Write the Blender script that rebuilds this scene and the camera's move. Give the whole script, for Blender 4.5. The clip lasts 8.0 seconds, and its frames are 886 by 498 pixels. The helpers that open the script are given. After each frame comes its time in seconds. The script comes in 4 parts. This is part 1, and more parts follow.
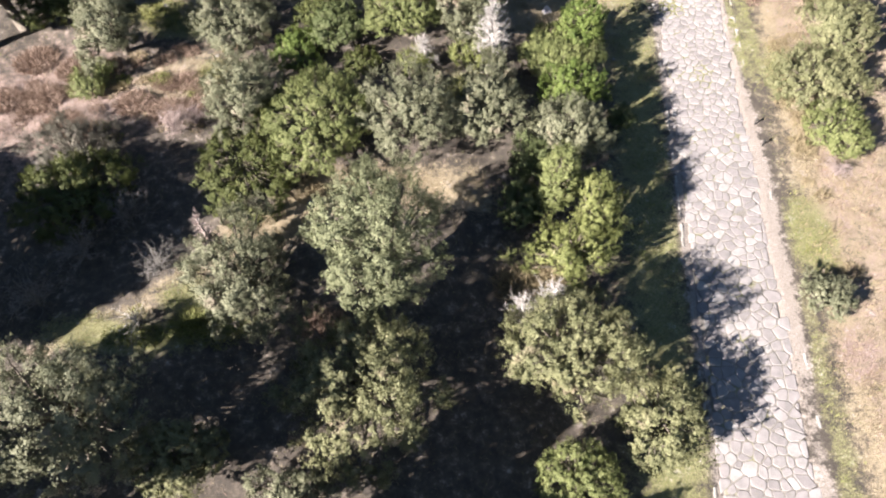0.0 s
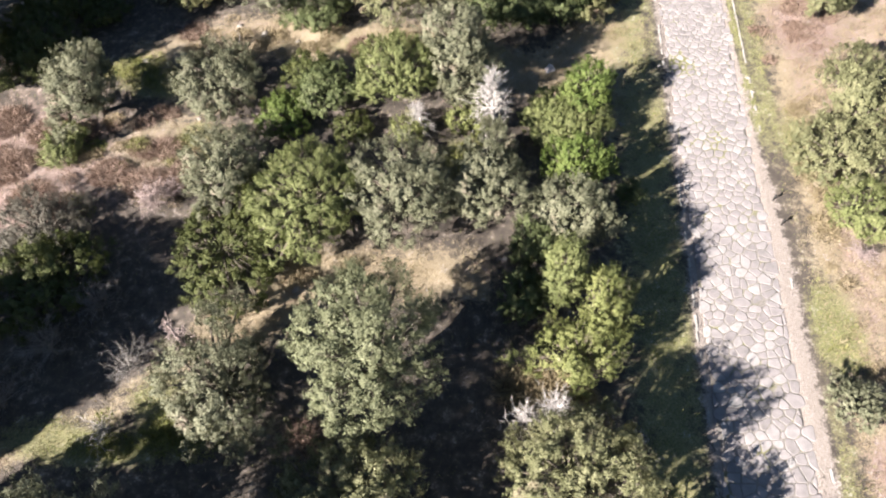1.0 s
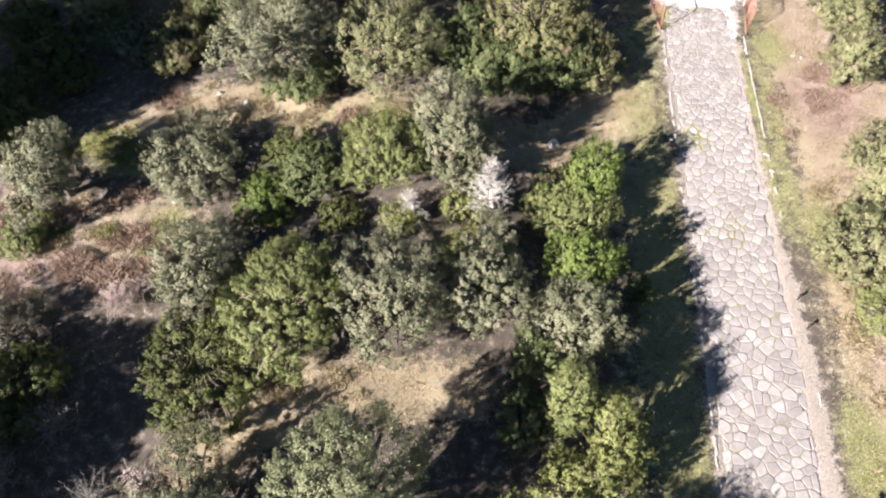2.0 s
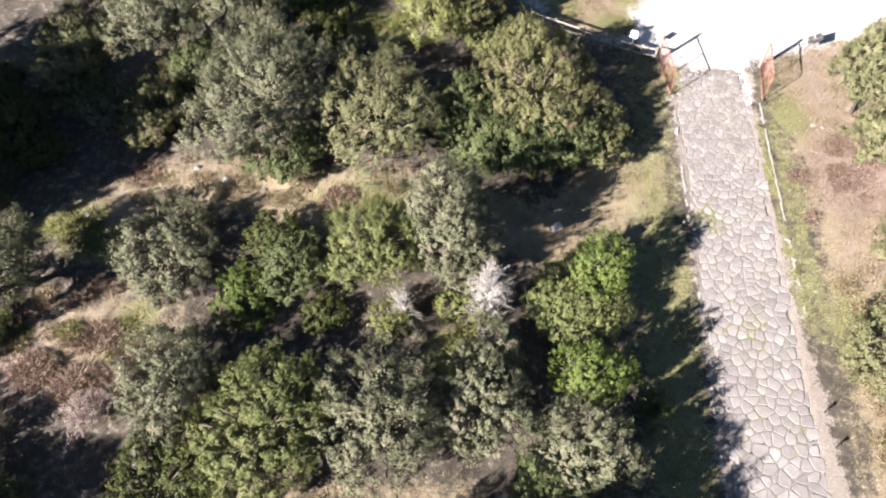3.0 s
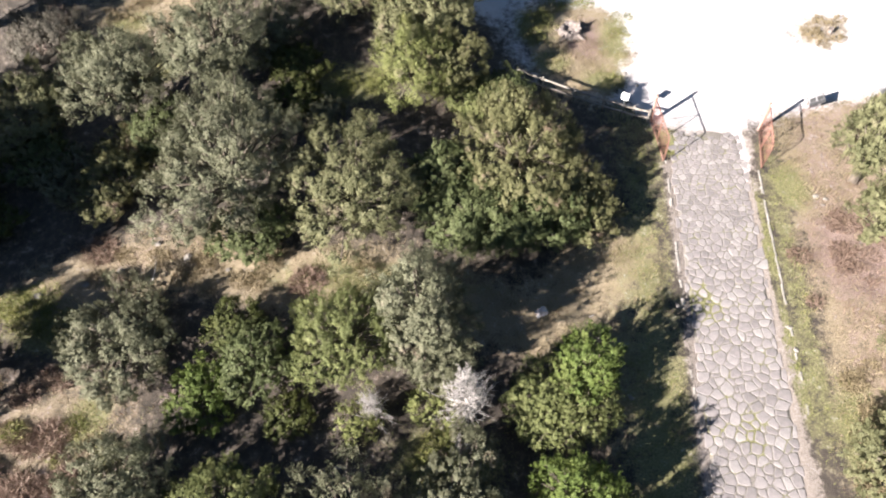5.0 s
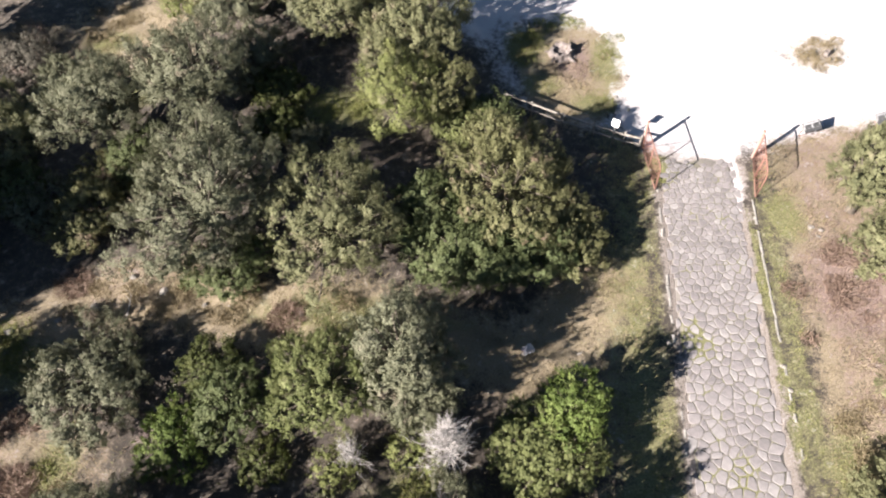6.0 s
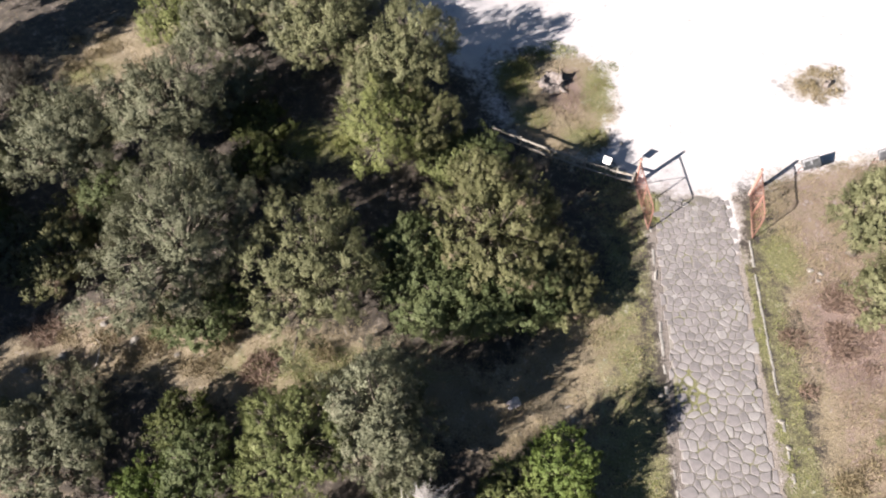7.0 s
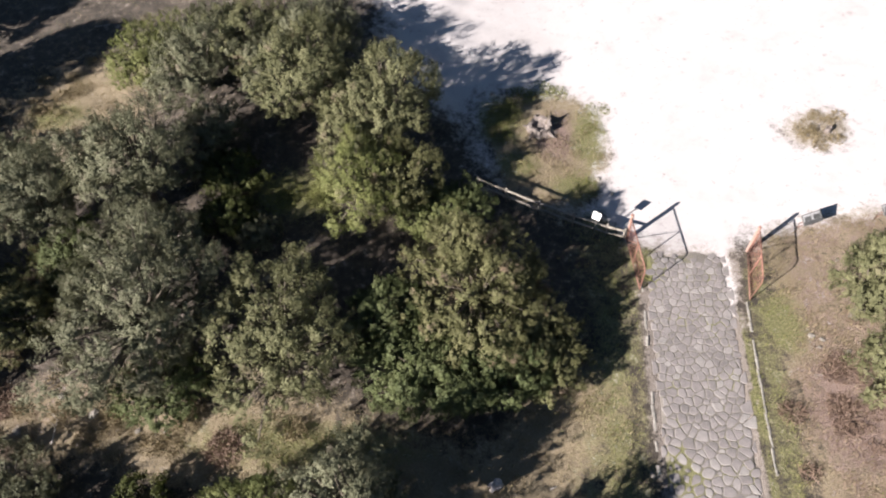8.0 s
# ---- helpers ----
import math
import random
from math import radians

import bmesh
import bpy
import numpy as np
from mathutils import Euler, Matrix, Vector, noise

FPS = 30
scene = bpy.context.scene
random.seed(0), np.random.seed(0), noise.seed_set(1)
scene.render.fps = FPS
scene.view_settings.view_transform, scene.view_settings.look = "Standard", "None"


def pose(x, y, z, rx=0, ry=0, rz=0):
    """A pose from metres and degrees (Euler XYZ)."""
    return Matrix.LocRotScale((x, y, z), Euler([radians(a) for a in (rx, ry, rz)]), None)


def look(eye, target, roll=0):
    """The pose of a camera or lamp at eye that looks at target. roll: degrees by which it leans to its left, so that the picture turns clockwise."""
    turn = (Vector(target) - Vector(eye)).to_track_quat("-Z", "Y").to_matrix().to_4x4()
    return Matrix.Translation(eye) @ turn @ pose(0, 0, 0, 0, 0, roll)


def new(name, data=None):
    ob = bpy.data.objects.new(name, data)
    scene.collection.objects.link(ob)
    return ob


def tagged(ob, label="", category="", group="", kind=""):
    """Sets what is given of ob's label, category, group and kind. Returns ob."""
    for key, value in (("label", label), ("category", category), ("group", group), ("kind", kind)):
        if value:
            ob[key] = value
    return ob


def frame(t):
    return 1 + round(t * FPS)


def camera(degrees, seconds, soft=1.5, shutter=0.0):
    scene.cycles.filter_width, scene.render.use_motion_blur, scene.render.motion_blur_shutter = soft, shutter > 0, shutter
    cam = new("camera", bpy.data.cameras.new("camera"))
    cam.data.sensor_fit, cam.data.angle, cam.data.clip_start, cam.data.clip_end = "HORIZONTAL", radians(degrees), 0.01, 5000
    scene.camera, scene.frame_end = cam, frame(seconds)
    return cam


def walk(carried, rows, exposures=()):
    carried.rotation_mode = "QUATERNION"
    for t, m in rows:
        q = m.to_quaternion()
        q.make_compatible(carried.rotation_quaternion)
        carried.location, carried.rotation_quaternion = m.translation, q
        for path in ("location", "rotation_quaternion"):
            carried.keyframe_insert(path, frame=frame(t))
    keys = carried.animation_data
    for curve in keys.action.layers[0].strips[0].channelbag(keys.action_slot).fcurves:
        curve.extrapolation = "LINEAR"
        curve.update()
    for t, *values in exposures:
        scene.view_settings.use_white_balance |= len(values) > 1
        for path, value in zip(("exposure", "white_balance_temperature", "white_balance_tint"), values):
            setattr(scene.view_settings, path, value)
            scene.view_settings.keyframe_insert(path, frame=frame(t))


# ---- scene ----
cam = camera(65.0, 8.0, soft=2.15)
PATH = [
    (0, (0.369, -0.003, 26.685), (0.213, 1.073, 25.006), -7.1),
    (0.5, (0.311, 2.218, 26.751), (0.159, 3.292, 25.071), -6.9),
    (1, (0.358, 4.523, 26.837), (0.204, 5.597, 25.157), -6.9),
    (1.5, (0.41, 6.982, 26.913), (0.254, 8.054, 25.232), -7.0),
    (3, (0.295, 14.633, 27.058), (0.15, 15.702, 25.373), -6.6),
    (3.5, (0.372, 16.144, 27.018), (0.227, 17.217, 25.336), -6.6),
    (4, (0.506, 17.128, 27.06), (0.364, 18.203, 25.379), -6.4),
    (4.5, (0.793, 17.957, 27.102), (0.651, 19.034, 25.422), -6.4),
    (6, (1.679, 20.452, 27.031), (1.54, 21.533, 25.354), -6.2),
    (6.5, (2.031, 21.45, 27.011), (1.888, 22.535, 25.337), -6.4),
    (7, (2.37, 22.673, 26.937), (2.226, 23.76, 25.264), -6.4),
    (7.5, (2.751, 24.088, 26.872), (2.604, 25.18, 25.203), -6.6),
    (8, (3.12, 25.767, 26.891), (2.975, 26.858, 25.221), -6.5),
]
walk(cam, [(t, look(eye, target, roll)) for t, eye, target, roll in PATH], [(0, 2.72), (4, 2.50), (6, 2.29), (8, 1.80)])


# ---- world, sun, exposure ----
SUN_TO = Vector((0.79, 0.61, -0.57)).normalized()      # the way the sunlight travels
world = bpy.data.worlds.new("world")
scene.world = world
world.use_nodes = True
wn = world.node_tree.nodes
sky = wn.new("ShaderNodeTexSky")
sky.sky_type = "NISHITA"
sky.sun_disc = False
sky.dust_density = 0.3
sky.ozone_density = 3.0
sky.sun_elevation = math.asin(-SUN_TO.z)
sky.sun_rotation = math.atan2(-SUN_TO.x, -SUN_TO.y)
world.node_tree.links.new(sky.outputs[0], wn["Background"].inputs[0])
wn["Background"].inputs[1].default_value = 0.0225
sun = new("sun", bpy.data.lights.new("sun", "SUN"))
sun.data.energy = 5.0
sun.data.angle = radians(0.55)
sun.data.color = (1.0, 0.918, 0.865)
sun.matrix_world = Matrix.Translation((0, 0, 60)) @ SUN_TO.to_track_quat("-Z", "Y").to_matrix().to_4x4()


# ---- materials ----
def ramp(nt, src, stops):
    n = nt.nodes.new("ShaderNodeValToRGB")
    while len(n.color_ramp.elements) < len(stops):
        n.color_ramp.elements.new(0.5)
    for e, (p, c) in zip(n.color_ramp.elements, stops):
        e.position, e.color = p, (*c, 1)
    nt.links.new(src, n.inputs[0])
    return n.outputs[0]


def noise_tex(nt, scale, detail=4, rough=0.6, coord=None, dist=0.0):
    n = nt.nodes.new("ShaderNodeTexNoise")
    n.inputs["Scale"].default_value, n.inputs["Detail"].default_value = scale, detail
    n.inputs["Roughness"].default_value, n.inputs["Distortion"].default_value = rough, dist
    if coord:
        nt.links.new(coord, n.inputs["Vector"])
    return n.outputs["Fac"]


def blend(nt, fac, a, b, mode="MIX"):
    n = nt.nodes.new("ShaderNodeMix")
    n.data_type, n.blend_type = "RGBA", mode
    for sock, v in ((n.inputs[0], fac), (n.inputs[6], a), (n.inputs[7], b)):
        if isinstance(v, bpy.types.NodeSocket):
            nt.links.new(v, sock)
        elif isinstance(v, (int, float)):
            sock.default_value = v
        else:
            sock.default_value = (*v, 1)
    return n.outputs[2]


def maths(nt, op, a, b=0.0, c=0.0):
    n = nt.nodes.new("ShaderNodeMath")
    n.operation = op
    for sock, v in zip(n.inputs, (a, b, c)):
        if isinstance(v, bpy.types.NodeSocket):
            nt.links.new(v, sock)
        else:
            sock.default_value = v
    return n.outputs[0]


def bump(nt, height, strength, distance):
    n = nt.nodes.new("ShaderNodeBump")
    n.inputs["Strength"].default_value, n.inputs["Distance"].default_value = strength, distance
    nt.links.new(height, n.inputs["Height"])
    return n.outputs[0]


def mat(name):
    m = bpy.data.materials.new(name)
    m.use_nodes = True
    nt = m.node_tree
    b = nt.nodes["Principled BSDF"]
    b.inputs["Roughness"].default_value = 0.85
    co = nt.nodes.new("ShaderNodeTexCoord").outputs["Object"]
    return m, nt, b, co


def simple(name, c1, c2, scale, rough=0.85, metal=0.0, relief=0.3, dist=0.01, isles=False, vary=0.3):
    """A two-tone worn surface with fine grain."""
    m, nt, b, co = mat(name)
    big = noise_tex(nt, scale, 5, 0.65, co)
    fine = noise_tex(nt, scale * 9, 3, 0.6, co)
    col = ramp(nt, big, [(0.32, c1), (0.68, c2)])
    info = nt.nodes.new("ShaderNodeNewGeometry").outputs["Random Per Island"] if isles else nt.nodes.new("ShaderNodeObjectInfo").outputs["Random"]
    val = maths(nt, "MULTIPLY_ADD", info, vary, 1 - vary / 2)
    hsv = nt.nodes.new("ShaderNodeHueSaturation")
    nt.links.new(col, hsv.inputs["Color"])
    nt.links.new(maths(nt, "MULTIPLY", val, maths(nt, "MULTIPLY_ADD", fine, 0.5, 0.75)), hsv.inputs["Value"])
    nt.links.new(hsv.outputs[0], b.inputs["Base Color"])
    b.inputs["Roughness"].default_value, b.inputs["Metallic"].default_value = rough, metal
    nt.links.new(bump(nt, fine, relief, dist), b.inputs["Normal"])
    return m


def leaf_material(name, dark, mid, pale, dry=None, dry_amount=0.0):
    """Foliage: each leaf has its own tone, clumps differ, light shines through a little."""
    m, nt, b, co = mat(name)
    geo = nt.nodes.new("ShaderNodeNewGeometry").outputs["Random Per Island"]
    clump = noise_tex(nt, 1.3, 3, 0.6, co)
    tone = maths(nt, "ADD", maths(nt, "MULTIPLY", geo, 0.14), maths(nt, "MULTIPLY_ADD", clump, 1.5, -0.33))
    col = ramp(nt, tone, [(0.05, dark), (0.5, mid), (0.95, pale)])
    if dry:
        spots = noise_tex(nt, 0.7, 2, 0.5, co)
        fac = ramp(nt, spots, [(0.62 - dry_amount, (0, 0, 0)), (0.72 - dry_amount, (1, 1, 1))])
        col = blend(nt, fac, col, dry)
    nt.links.new(col, b.inputs["Base Color"])
    b.inputs["Roughness"].default_value = 0.68
    b.inputs["Specular IOR Level"].default_value = 0.28
    tr = nt.nodes.new("ShaderNodeBsdfTranslucent")
    nt.links.new(col, tr.inputs["Color"])
    mix = nt.nodes.new("ShaderNodeMixShader")
    mix.inputs[0].default_value = 0.26
    nt.links.new(b.outputs[0], mix.inputs[1])
    nt.links.new(tr.outputs[0], mix.inputs[2])
    nt.links.new(mix.outputs[0], nt.nodes["Material Output"].inputs[0])
    return m


LEAF = {
    "oak": leaf_material("leaf_oak", (0.054, 0.060, 0.031), (0.128, 0.137, 0.074), (0.200, 0.206, 0.122)),
    "grey": leaf_material("leaf_grey", (0.056, 0.061, 0.036), (0.128, 0.131, 0.080), (0.204, 0.201, 0.138), (0.224, 0.178, 0.140), -0.01),
    "olive": leaf_material("leaf_olive", (0.054, 0.058, 0.027), (0.133, 0.135, 0.067), (0.208, 0.202, 0.112), (0.208, 0.166, 0.122), 0.0),
    "yellow": leaf_material("leaf_yellow", (0.056, 0.066, 0.020), (0.136, 0.150, 0.050), (0.210, 0.212, 0.088), (0.214, 0.188, 0.132), 0.0),
    "light": leaf_material("leaf_light", (0.056, 0.067, 0.022), (0.130, 0.146, 0.054), (0.200, 0.207, 0.092)),
    "green": leaf_material("leaf_green", (0.034, 0.045, 0.017), (0.086, 0.104, 0.041), (0.142, 0.155, 0.073)),
    "bright": leaf_material("leaf_bright", (0.034, 0.054, 0.012), (0.086, 0.118, 0.027), (0.142, 0.160, 0.050)),
    "dark": leaf_material("leaf_dark", (0.026, 0.033, 0.010), (0.066, 0.077, 0.022), (0.116, 0.120, 0.042)),
    "brown": leaf_material("leaf_brown", (0.052, 0.048, 0.036), (0.111, 0.102, 0.080), (0.172, 0.153, 0.126), (0.172, 0.132, 0.108), 0.04),
    "brownolive": leaf_material("leaf_brownolive", (0.052, 0.052, 0.022), (0.124, 0.124, 0.055), (0.196, 0.186, 0.098), (0.216, 0.158, 0.118), 0.03),
}
BARK = simple("bark", (0.055, 0.044, 0.033), (0.121, 0.099, 0.077), 6, relief=0.6, dist=0.03)
DEADWOOD = simple("bleached_wood", (0.231, 0.212, 0.198), (0.363, 0.341, 0.325), 5, relief=0.4)
def stone_material(name, isles):
    """Worn limestone: most stones grey-pink, some darker, a few nearly white."""
    m, nt, b, co = mat(name)
    one = nt.nodes.new("ShaderNodeNewGeometry").outputs["Random Per Island"] if isles else nt.nodes.new("ShaderNodeObjectInfo").outputs["Random"]
    big, fine = noise_tex(nt, 2.6, 5, 0.65, co), noise_tex(nt, 20, 4, 0.65, co)
    tone = ramp(nt, one, [(0.0, (0.154, 0.142, 0.142)), (0.35, (0.180, 0.165, 0.166)), (0.7, (0.199, 0.184, 0.184)), (0.9, (0.220, 0.206, 0.204)), (1.0, (0.255, 0.243, 0.237))])
    patch = ramp(nt, big, [(0.35, (0.78, 0.78, 0.77)), (0.65, (1.12, 1.10, 1.09))])
    col = blend(nt, 1.0, tone, patch, "MULTIPLY")
    lichen = ramp(nt, noise_tex(nt, 6, 4, 0.7, co), [(0.6, (0, 0, 0)), (0.72, (0.55, 0.55, 0.55))])
    col = blend(nt, lichen, col, (0.138, 0.129, 0.088))
    col = blend(nt, maths(nt, "MULTIPLY", fine, 0.3), col, (0.077, 0.069, 0.063))
    nt.links.new(col, b.inputs["Base Color"])
    b.inputs["Roughness"].default_value = 0.8
    nt.links.new(bump(nt, fine, 0.45, 0.02), b.inputs["Normal"])
    return m


STONE, STONE_ISLES = stone_material("paving_stone", False), stone_material("paving_stone_far", True)
KERB = simple("kerb_stone", (0.140, 0.130, 0.118), (0.270, 0.254, 0.234), 3, relief=0.5, dist=0.02)
RUST = simple("rusty_paint", (0.130, 0.056, 0.040), (0.215, 0.108, 0.082), 8, rough=0.7, relief=0.3)
RUSTPALE = simple("faded_pink_paint", (0.264, 0.165, 0.132), (0.363, 0.264, 0.231), 8, rough=0.7)
RAILWOOD = simple("weathered_rail_wood", (0.132, 0.116, 0.099), (0.242, 0.220, 0.193), 5, relief=0.5)
WHITE = simple("white_enamel", (0.70, 0.70, 0.69), (0.82, 0.82, 0.81), 4, rough=0.4, relief=0.05)
OLDPLASTIC = simple("weathered_plastic", (0.42, 0.39, 0.40), (0.62, 0.59, 0.60), 6, rough=0.5, relief=0.2)
STEEL = simple("dull_steel", (0.110, 0.110, 0.110), (0.187, 0.182, 0.176), 10, rough=0.5, metal=0.7, relief=0.1)
DARKIRON = simple("dark_iron", (0.011, 0.011, 0.011), (0.028, 0.025, 0.022), 10, rough=0.6, metal=0.3, relief=0.2)
ROCK = simple("pale_rock", (0.132, 0.118, 0.102), (0.231, 0.212, 0.190), 4, relief=0.6, dist=0.03)
# bleached wood toned down by colour, for twigs that stand in shade
SHADEWOOD = simple("shade_toned_twig", (0.088, 0.080, 0.074), (0.176, 0.162, 0.151), 6, relief=0.4)
PINKWOOD = simple("pinkish_dry_twig", (0.198, 0.151, 0.138), (0.308, 0.248, 0.231), 6, relief=0.3)
STUMPWOOD = simple("stump_wood", (0.072, 0.058, 0.052), (0.187, 0.162, 0.151), 7, relief=0.6, dist=0.03)
PANEL = simple("faded_panel", (0.165, 0.160, 0.165), (0.341, 0.341, 0.347), 5, rough=0.5, relief=0.05)
DRYBLADE = leaf_material("dry_grass_blade", (0.145, 0.115, 0.066), (0.215, 0.174, 0.106), (0.275, 0.230, 0.150))
GREENBLADE = leaf_material("green_grass_blade", (0.068, 0.080, 0.022), (0.150, 0.158, 0.048), (0.240, 0.230, 0.088))
REDBLADE = leaf_material("red_bracken_blade", (0.112, 0.074, 0.055), (0.188, 0.132, 0.102), (0.262, 0.194, 0.156))


def ground_material():
    m, nt, b, co = mat("earth_and_turf")
    def attr(n):
        a = nt.nodes.new("ShaderNodeAttribute")
        a.attribute_name = n
        return a.outputs["Fac"]
    big, mid = noise_tex(nt, 0.35, 5, 0.65, co), noise_tex(nt, 2.2, 5, 0.7, co)
    fine = noise_tex(nt, 14, 4, 0.7, co)
    grit = noise_tex(nt, 45, 2, 0.6, co)
    # soil is coloured extra dark to deepen the shade under the crowns
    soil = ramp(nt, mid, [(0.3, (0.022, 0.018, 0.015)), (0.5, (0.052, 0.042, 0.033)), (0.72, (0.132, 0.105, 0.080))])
    green = ramp(nt, fine, [(0.3, (0.070, 0.076, 0.028)), (0.5, (0.135, 0.132, 0.055)), (0.68, (0.230, 0.205, 0.112))])
    red = ramp(nt, fine, [(0.3, (0.126, 0.086, 0.072)), (0.7, (0.246, 0.180, 0.157))])
    tan = ramp(nt, fine, [(0.3, (0.178, 0.142, 0.090)), (0.7, (0.266, 0.217, 0.147))])
    lot = ramp(nt, noise_tex(nt, 0.45, 7, 0.72, co), [(0.3, (0.398, 0.374, 0.374)), (0.58, (0.466, 0.443, 0.446))])
    def mask(name, width=0.22):
        v = maths(nt, "ADD", attr(name), maths(nt, "MULTIPLY_ADD", mid, 1.9, -0.95))
        v = maths(nt, "ADD", v, maths(nt, "MULTIPLY_ADD", fine, 1.1, -0.55))
        return ramp(nt, v, [(0.5 - width, (0, 0, 0)), (0.5 + width, (1, 1, 1))])
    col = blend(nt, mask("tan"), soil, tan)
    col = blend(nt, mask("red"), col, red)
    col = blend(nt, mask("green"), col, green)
    bare = blend(nt, ramp(nt, fine, [(0.35, (0, 0, 0)), (0.65, (1, 1, 1))]), (0.165, 0.140, 0.121), (0.238, 0.206, 0.184))
    col = blend(nt, mask("bare", 0.15), col, bare)
    col = blend(nt, mask("lot", 0.30), col, lot)
    col = blend(nt, maths(nt, "MULTIPLY", grit, 0.22), col, (0.066, 0.055, 0.044))
    nt.links.new(col, b.inputs["Base Color"])
    b.inputs["Roughness"].default_value = 0.95
    rough_land = maths(nt, "MULTIPLY_ADD", attr("lot"), -0.8, 1.0)
    nt.links.new(bump(nt, maths(nt, "MULTIPLY", rough_land, maths(nt, "ADD", fine, maths(nt, "MULTIPLY", grit, 0.5))), 0.7, 0.06), b.inputs["Normal"])
    return m


GROUND = ground_material()


# ---- building helpers ----
def mesh_of(name, verts, faces, material, smooth=False):
    """A mesh from vertex and face arrays (faces all of one size, or a list)."""
    me = bpy.data.meshes.new(name)
    if isinstance(faces, np.ndarray):
        k = faces.shape[1]
        me.vertices.add(len(verts))
        me.vertices.foreach_set("co", np.asarray(verts, dtype=np.float32).ravel())
        me.loops.add(faces.size)
        me.loops.foreach_set("vertex_index", faces.astype(np.int32).ravel())
        me.polygons.add(len(faces))
        me.polygons.foreach_set("loop_start", np.arange(0, faces.size, k, dtype=np.int32))
        me.polygons.foreach_set("loop_total", np.full(len(faces), k, dtype=np.int32))
    else:
        me.from_pydata(verts, [], faces)
    if smooth:
        me.polygons.foreach_set("use_smooth", np.ones(len(me.polygons), dtype=bool))
    me.update(calc_edges=True)
    me.materials.append(material)
    return me


def part(name, me, parent, label=""):
    ob = new(name, me)
    ob.parent = parent
    return tagged(ob, label)


def bm_mesh(name, bm, material):
    me = bpy.data.meshes.new(name)
    bm.normal_update()
    bm.to_mesh(me)
    bm.free()
    me.materials.append(material)
    return me


def tubes(name, paths, material, sides=6):
    """Tapered round limbs: each path is a list of (point, radius)."""
    vs, fs = [], []
    for path in paths:
        base = len(vs)
        for i, (p, r) in enumerate(path):
            p = Vector(p)
            a, c = Vector(path[max(i - 1, 0)][0]), Vector(path[min(i + 1, len(path) - 1)][0])
            q = (c - a).to_track_quat("Z", "Y") if (c - a).length > 1e-6 else Euler((0, 0, 0)).to_quaternion()
            for s in range(sides):
                t = 2 * math.pi * s / sides
                vs.append(p + q @ Vector((r * math.cos(t), r * math.sin(t), 0)))
        for i in range(len(path) - 1):
            for s in range(sides):
                a, b2 = base + i * sides + s, base + i * sides + (s + 1) % sides
                fs.append((a, b2, b2 + sides, a + sides))
        fs.append(tuple(base + s for s in reversed(range(sides))))
        fs.append(tuple(base + (len(path) - 1) * sides + s for s in range(sides)))
    return mesh_of(name, vs, fs, material, True)


def box_mesh(name, size, material, bevel=0.01, shift=(0, 0, 0), segments=1):
    bm = bmesh.new()
    bmesh.ops.create_cube(bm, size=1)
    bmesh.ops.scale(bm, vec=size, verts=bm.verts)
    bmesh.ops.translate(bm, vec=shift, verts=bm.verts)
    if bevel:
        bmesh.ops.bevel(bm, geom=bm.edges[:], offset=bevel, segments=segments, affect="EDGES")
    return bm_mesh(name, bm, material)


def empty(name, m):
    ob = new(name)
    ob.empty_display_size = 0.2
    ob.matrix_world = m
    return ob


# ---- ground ----
def smooth01(u):
    u = np.clip(u, 0, 1)
    return u * u * (3 - 2 * u)


def path_left(y):
    return 8.12 + 0.040 * y


def path_right(y):
    return 11.52 + 0.042 * y


def rise(x, y):
    """Height of the land: level by the paved road, a low bank rising away from it, gentle hummocks."""
    x, y = np.asarray(x, dtype=float), np.asarray(y, dtype=float)
    z = 0.2 + 1.5 * smooth01((8.3 - x) / 16)
    lump = (np.sin(x * 0.9 + 1.3 * np.sin(y * 0.37)) * np.sin(y * 0.8 + 1.1 * np.sin(x * 0.5)) * 0.10
            + np.sin(x * 2.3 + y * 1.1) * np.sin(y * 2.7 - x * 0.7) * 0.045)
    away = smooth01((path_left(y) - 0.7 - x) / 4) + 0.5 * smooth01((x - path_right(y) - 1.5) / 3)
    away = away * (1 - 0.85 * smooth01((y - 45) / 3) * smooth01((x - 0) / 4))
    bed = smooth01((x - path_left(y) + 0.1) / 0.25) * smooth01((path_right(y) + 0.05 - x) / 0.25) * smooth01((43.3 - y) / 0.8)
    far = 0.02 * np.clip(np.hypot(x, y - 30) - 60, 0, 800)
    return z + lump * away - 0.07 * bed + far * smooth01((-x - 20) / 60)


def hz(x, y):
    return float(rise(x, y))


def near_line(x, y, pts):
    """Distance from x, y to a polyline."""
    best = np.full(x.shape, 1e9)
    for (ax, ay), (bx, by) in zip(pts, pts[1:]):
        dx, dy = bx - ax, by - ay
        t = np.clip(((x - ax) * dx + (y - ay) * dy) / (dx * dx + dy * dy), 0, 1)
        best = np.minimum(best, np.hypot(x - ax - t * dx, y - ay - t * dy))
    return best


def spot(x, y, cx, cy, rx, ry):
    """1 in the middle of an ellipse, 0.5 at its edge, 0 outside."""
    d = np.hypot((x - cx) / rx, (y - cy) / ry)
    return np.clip(1.5 - d, 0, 1)


